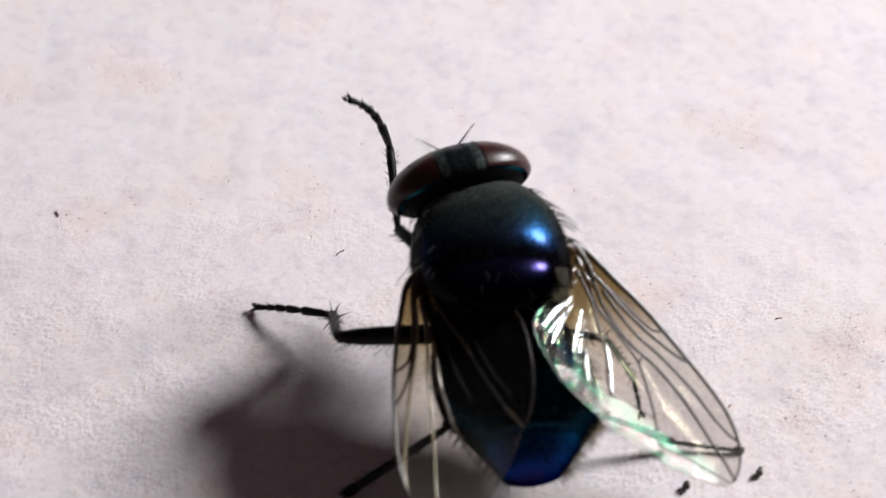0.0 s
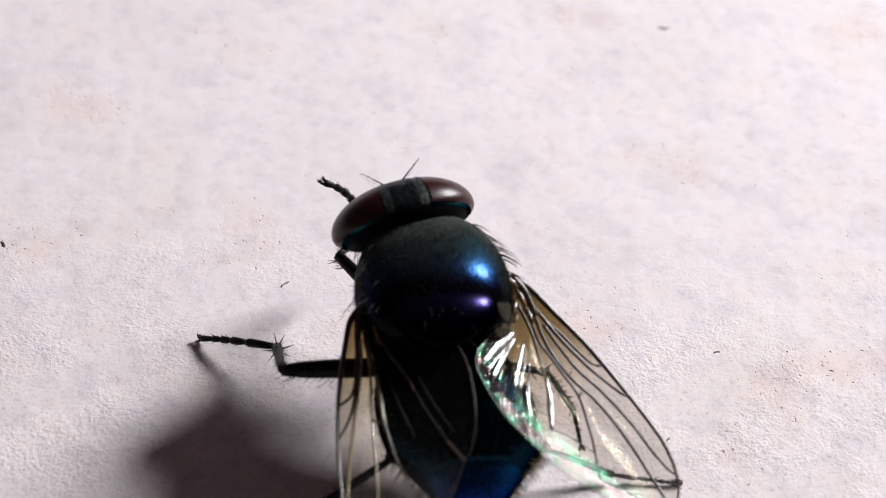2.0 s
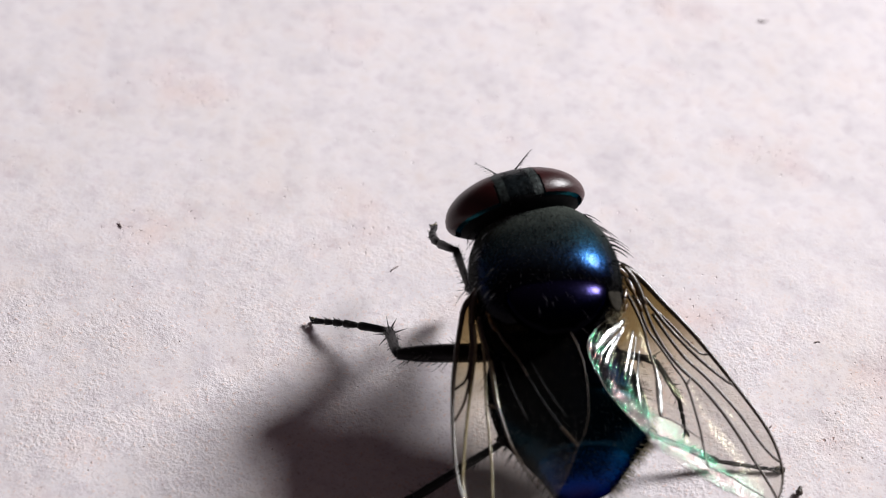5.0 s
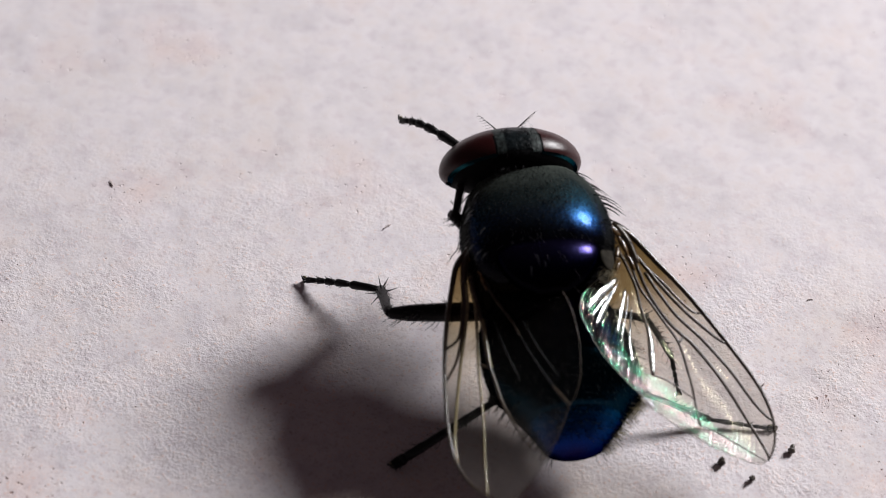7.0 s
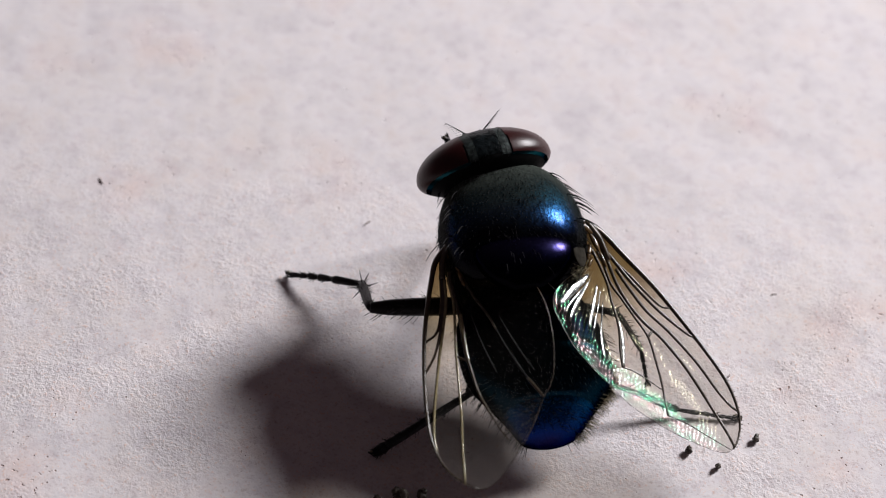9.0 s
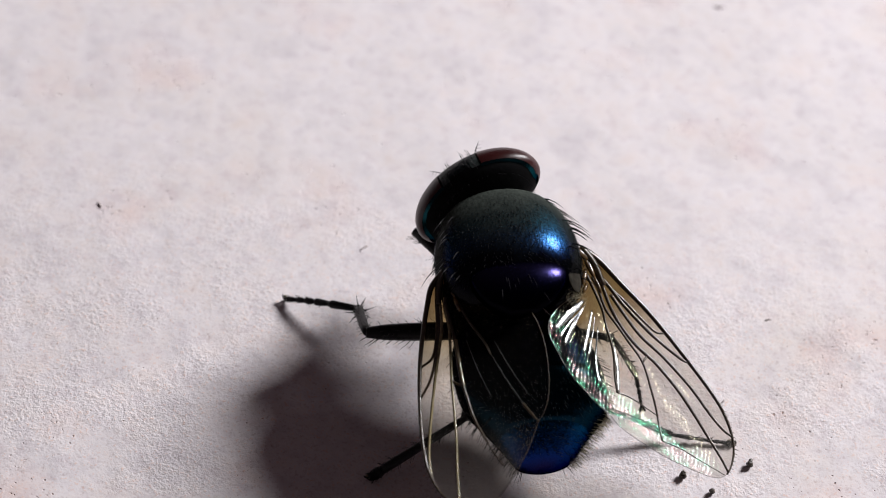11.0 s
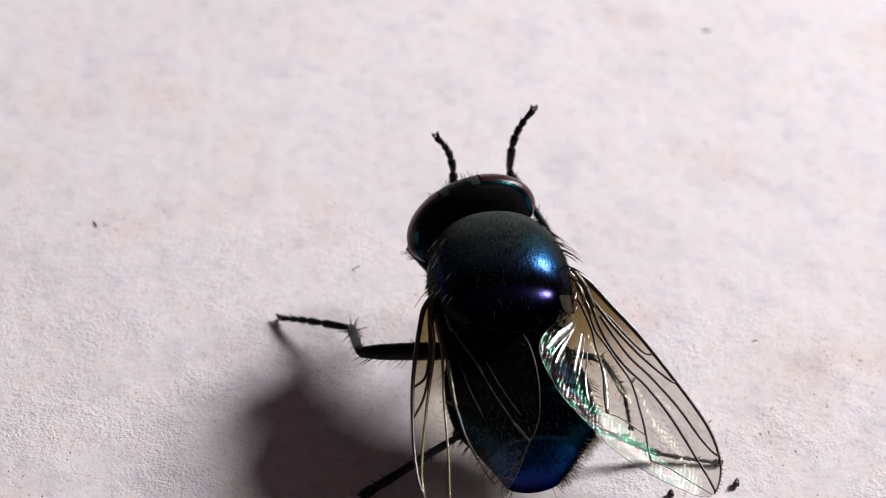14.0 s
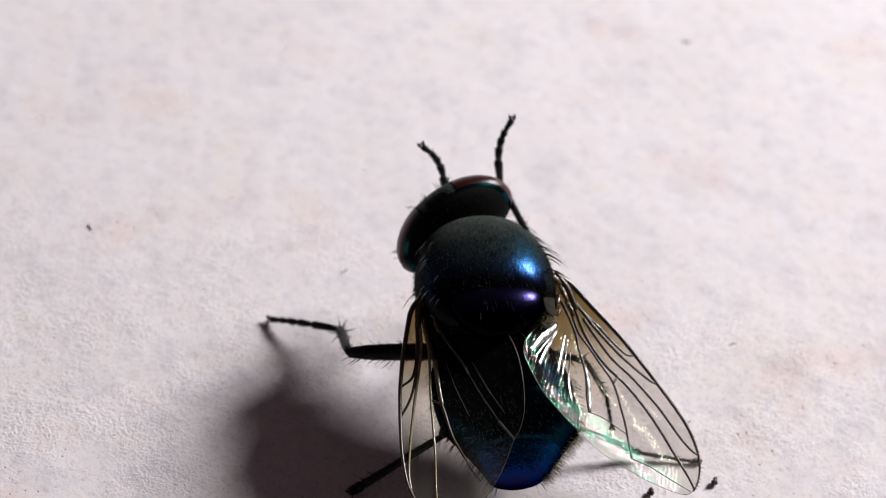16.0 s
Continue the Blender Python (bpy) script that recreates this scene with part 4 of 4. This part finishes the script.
# seconds, then knee, ankle and tip of the front legs, in the fly's millimetres
LEFT_ROWS = [
    (0, -1.76, 1.62, 1.76, -1.73, 3.25, 2.64, -2.73, 3.02, 4.47),
    (0.2, -1.9, 1.5, 2.02, -1.09, 3.15, 2.21, -1.68, 2.69, 4.17),
    (0.3, -1.83, 1.5, 2.18, -0.72, 2.99, 2.28, -1.11, 2.25, 4.21),
    (0.5, -1.87, 0.69, 3.12, -1.76, 1.71, 1.57, -2.12, 0.89, 3.47),
    (0.8, -1.87, 0.69, 3.11, -1.83, 1.72, 1.57, -2.23, 0.91, 3.47),
    (1, -1.87, 0.72, 3.1, -1.64, 1.49, 1.44, -2.41, 0.86, 3.29),
    (1.5, -1.87, 0.69, 3.12, -1.73, 1.73, 1.59, -2.28, 1.22, 3.55),
    (1.7, -0.97, 1.73, 2.48, 0.63, 2.62, 2.67, -0.85, 1.22, 2.19),
    (2, -1.88, 1.48, 2.11, -1, 2.92, 1.35, -2.1, 2.84, 3.14),
    (2.2, -1.89, 0.69, 3.1, -1.59, 2.21, 2.09, -2.84, 2.46, 3.76),
    (2.3, -1.57, 1.43, 0.72, -2.26, 2.69, 1.88, -3.35, 2.81, 3.67),
    (2.5, -1.98, 1.46, 1.77, -0.45, 2.39, 2.22, -1.2, 2.33, 4.18),
    (3, -1.99, 1.42, 1.38, -0.75, 2.03, 2.62, -1.43, 2.3, 4.59),
    (3.5, -1.98, 1.42, 1.33, -0.44, 1.72, 2.31, -0.86, 2.46, 4.23),
    (3.7, -1.81, 1.55, 1.33, -0.36, 2.36, 2.15, -0.99, 2.31, 4.15),
    (3.9, -0.98, 1.72, 2.48, 0.63, 2.62, 2.68, -0.86, 1.22, 2.2),
    (4.5, -0.98, 1.72, 2.48, 0.63, 2.62, 2.68, -0.86, 1.22, 2.19),
    (4.6, -0.98, 1.72, 2.48, 0.63, 2.62, 2.68, -0.86, 1.22, 2.19),
    (4.8, -1.5, 1.44, 0.69, -2.04, 0.98, 2.4, -2.41, 2.84, 1.51),
    (5, -1.35, 1.44, 0.6, -1.82, 1, 2.34, -2.01, 2.81, 1.29),
    (5.1, -2.07, 1.32, 1.28, -1.55, 3.1, 1.21, -2.58, 3.16, 3.04),
    (5.2, -2.03, 1.42, 1.63, -1.56, 3.21, 1.66, -2.65, 3.24, 3.46),
    (6.2, -0.98, 1.72, 2.48, 0.63, 2.62, 2.68, -0.86, 1.22, 2.2),
    (7.3, -2.04, -0.44, 3.11, -1.88, 1.22, 3.91, -2.64, 3.16, 3.63),
    (7.4, -2.04, -0.44, 3.11, -1.88, 1.22, 3.91, -2.64, 3.16, 3.63),
    (7.5, -2.09, -0.35, 3.08, -2.11, 1.32, 3.89, -2.9, 3.26, 3.88),
    (8, -2.07, -0.21, 3.13, -1.8, 1.43, 3.94, -2.36, 3.44, 3.73),
    (8.4, -1.84, 1.51, 2.12, -1.35, 3.27, 1.81, -2.23, 3.01, 3.7),
    (8.5, -2.03, 0.33, 3.12, -1.65, 1.99, 2.41, -2.36, 1.59, 4.34),
    (8.7, -0.98, 1.72, 2.49, 0.63, 2.61, 2.69, -0.86, 1.22, 2.21),
    (9, -0.98, 1.72, 2.49, 0.63, 2.61, 2.69, -0.86, 1.22, 2.21),
    (9.2, -2.06, 1.38, 1.47, -1.69, 3.1, 0.92, -2.1, 2.08, 2.7),
    (10, -0.98, 1.72, 2.49, 0.63, 2.61, 2.69, -0.86, 1.22, 2.21),
    (11.3, -1.93, 1.5, 1.66, -0.9, 2.79, 2.48, 0.01, 1.28, 1.34),
    (11.5, -0.98, 1.72, 2.49, 0.63, 2.61, 2.69, -0.86, 1.21, 2.21),
    (12, -1.78, 1.6, 1.59, -0.8, 2.8, 2.6, 0.12, 1.29, 1.47),
    (12.5, -0.98, 1.72, 2.5, 0.63, 2.61, 2.69, -0.87, 1.21, 2.22),
    (13, -1.98, 1.45, 1.53, -0.95, 2.73, 2.38, 0.23, 1.16, 1.65),
    (13.3, -0.98, 1.72, 2.49, 0.63, 2.61, 2.69, -0.86, 1.21, 2.22),
    (13.5, -2.01, 1.39, 1.35, -1.16, 3.02, 1.6, -2.16, 3.64, 3.34),
    (13.6, -2.08, 1.33, 1.35, -0.95, 2.76, 1.69, -1.71, 3.45, 3.52),
    (13.7, -1.99, 1.45, 1.66, -0.72, 2.74, 2.07, -1.47, 3.45, 3.9),
    (14, -1.87, 1.52, 2.01, -0.63, 2.89, 2.13, -1.15, 3.14, 4.15),
    (14.5, -1.68, 1.55, 2.33, -0.25, 2.71, 2.45, -0.77, 2.03, 4.36),
    (15, -1.94, 1.43, 1.25, -0.47, 2.09, 2.17, -0.89, 2.79, 4.11),
    (15.5, -1.75, 1.57, 2.12, -0.23, 2.6, 2.28, -0.76, 2.68, 4.31),
    (16, -1.81, 1.53, 2.13, -0.49, 2.81, 2.33, -1.25, 2.89, 4.29),
]
RIGHT_ROWS = [
    (0, 0.92, 1.7, 2.5, -0.66, 2.66, 2.63, 0.71, 1.11, 2.3),
    (0.2, 0.92, 1.7, 2.5, -0.66, 2.66, 2.63, 0.71, 1.11, 2.3),
    (0.3, 0.92, 1.7, 2.5, -0.66, 2.66, 2.64, 0.72, 1.11, 2.31),
    (0.5, -1.14, -0.42, 2.49, -0.83, 1.41, 2.46, -1.32, 3.17, 3.5),
    (0.8, 0.91, 1.72, 2.45, -0.86, 1.8, 1.9, -1.67, 2.75, 3.59),
    (1, -1.14, -0.39, 2.5, -0.55, 1.36, 2.49, -1.41, 1.84, 4.35),
    (1.5, 0.92, 1.73, 2.44, -0.78, 1.64, 1.71, -1.9, 2.28, 3.37),
    (1.7, 0.92, 1.7, 2.5, -0.66, 2.66, 2.64, 0.72, 1.11, 2.31),
    (2, 0.92, 1.7, 2.51, -0.66, 2.66, 2.64, 0.71, 1.1, 2.31),
    (2.2, 0.92, 1.7, 2.51, -0.66, 2.66, 2.64, 0.71, 1.1, 2.31),
    (2.3, 0.91, 1.7, 2.5, -0.66, 2.67, 2.63, 0.71, 1.1, 2.31),
    (2.5, 1.21, 1.75, 2.13, 0.37, 3.22, 2.87, 0.59, 2.57, 4.86),
    (3, 2.1, 1.18, 1.55, 1.24, 2.59, 2.39, 1.73, 2.59, 4.44),
    (3.5, 1.96, 1.32, 1.39, 0.93, 2.49, 2.38, 1.31, 2.54, 4.44),
    (3.7, 1.91, 1.39, 1.79, 1.05, 2.8, 2.62, 1.32, 2.46, 4.68),
    (3.9, 0.91, 1.7, 2.51, -0.65, 2.68, 2.62, 0.69, 1.1, 2.33),
    (4.5, 0.91, 1.7, 2.51, -0.65, 2.68, 2.62, 0.69, 1.1, 2.32),
    (4.6, -0.92, 1.12, 1.34, 0.31, 2.5, 1.35, -1.46, 3.03, 2.35),
    (4.8, 0.91, 1.7, 2.51, -0.65, 2.68, 2.62, 0.69, 1.09, 2.33),
    (5, 0.91, 1.7, 2.51, -0.65, 2.68, 2.62, 0.69, 1.09, 2.33),
    (5.1, 0.91, 1.7, 2.51, -0.65, 2.68, 2.62, 0.69, 1.09, 2.33),
    (5.2, 1.58, 1.53, 2.27, 0.35, 2.89, 2.47, 0.66, 1.95, 4.32),
    (6.2, 0.91, 1.7, 2.51, -0.65, 2.68, 2.62, 0.69, 1.09, 2.33),
    (7.3, 0.91, 1.7, 2.51, -0.65, 2.68, 2.62, 0.69, 1.09, 2.33),
    (7.4, 1.16, 1.68, 2.4, -0.21, 2.91, 2.57, -0.12, 2.1, 4.5),
    (7.5, -0.91, 1.14, 1.37, -0.37, 2.84, 1.88, -0.86, 2.99, 3.92),
    (8, -0.92, 1.04, 1.15, -0.64, 2.8, 1.65, -1.26, 3.64, 3.47),
    (8.4, 0.47, 1.67, 2.6, -1.3, 2.15, 2.34, -1.54, 2.43, 4.41),
    (8.5, 0.58, 1.71, 2.53, -1.19, 2.05, 2.09, -1.71, 1.85, 4.12),
    (8.7, 0.91, 1.69, 2.51, -0.65, 2.68, 2.62, 0.69, 1.09, 2.34),
    (9, -0.92, 1.04, 1.13, 0.04, 2.62, 1.07, -1.15, 2.82, 2.79),
    (9.2, 0.29, 1.76, 2.35, -1.49, 2.14, 2, -1.86, 1.77, 4.03),
    (10, 0.91, 1.69, 2.51, -0.65, 2.68, 2.62, 0.69, 1.09, 2.35),
    (11.3, 0.91, 1.69, 2.52, -0.65, 2.68, 2.62, 0.91, 1.91, 1.45),
    (11.5, -1.11, -0.67, 2.39, -0.64, 1.11, 2.23, -1.75, 2.7, 3.01),
    (12, -1.18, -0.33, 2.45, -0.25, 1.26, 2.32, -1.5, 1.73, 3.94),
    (12.5, -0.91, 1.03, 1.11, 0.1, 2.55, 1.42, -1.64, 3.24, 2.37),
    (13, -0.91, 1.1, 1.25, 0.27, 2.51, 1.48, -1.22, 2.75, 2.94),
    (13.3, 0.91, 1.69, 2.52, -0.65, 2.68, 2.62, 0.91, 1.9, 1.45),
    (13.5, 1.68, 1.47, 2.28, 0.35, 2.76, 2.31, 0.37, 2.24, 4.34),
    (13.6, 2.05, 1.09, 2.33, 1.09, 2.65, 2.12, 1.58, 2.54, 4.16),
    (13.7, 1.75, 1.5, 1.41, 1.01, 2.71, 2.59, 1.71, 2.54, 4.56),
    (14, 1.59, 1.6, 2.03, 0.73, 3, 2.86, 1.17, 3.11, 4.91),
    (14.5, 1.87, 1.39, 1.35, 0.95, 2.53, 2.48, 1.3, 2.63, 4.55),
    (15, 1.96, 1.3, 1.34, 0.95, 2.46, 2.37, 1.26, 2.63, 4.44),
    (15.5, 1.82, 1.46, 1.48, 0.85, 2.15, 2.9, 1.21, 2.28, 4.96),
    (16, 1.66, 1.59, 1.7, 0.83, 2.73, 2.91, 0.96, 2.97, 4.99),
]


def leg_motion(side, rows):
    f, t, s = front_legs[side]
    hip = FRONT_HIP[side]
    walk(f, [(r[0], bone(hip, r[1:4])) for r in rows])
    walk(t, [(r[0], bone(r[1:4], r[4:7])) for r in rows])
    walk(s, [(r[0], bone(r[4:7], r[7:10])) for r in rows])


def motions():
    walk(head, [(t, head_pose(p, r, y)) for t, p, r, y in HEAD_ROWS])
    leg_motion("left", LEFT_ROWS)
    leg_motion("right", RIGHT_ROWS)


motions()
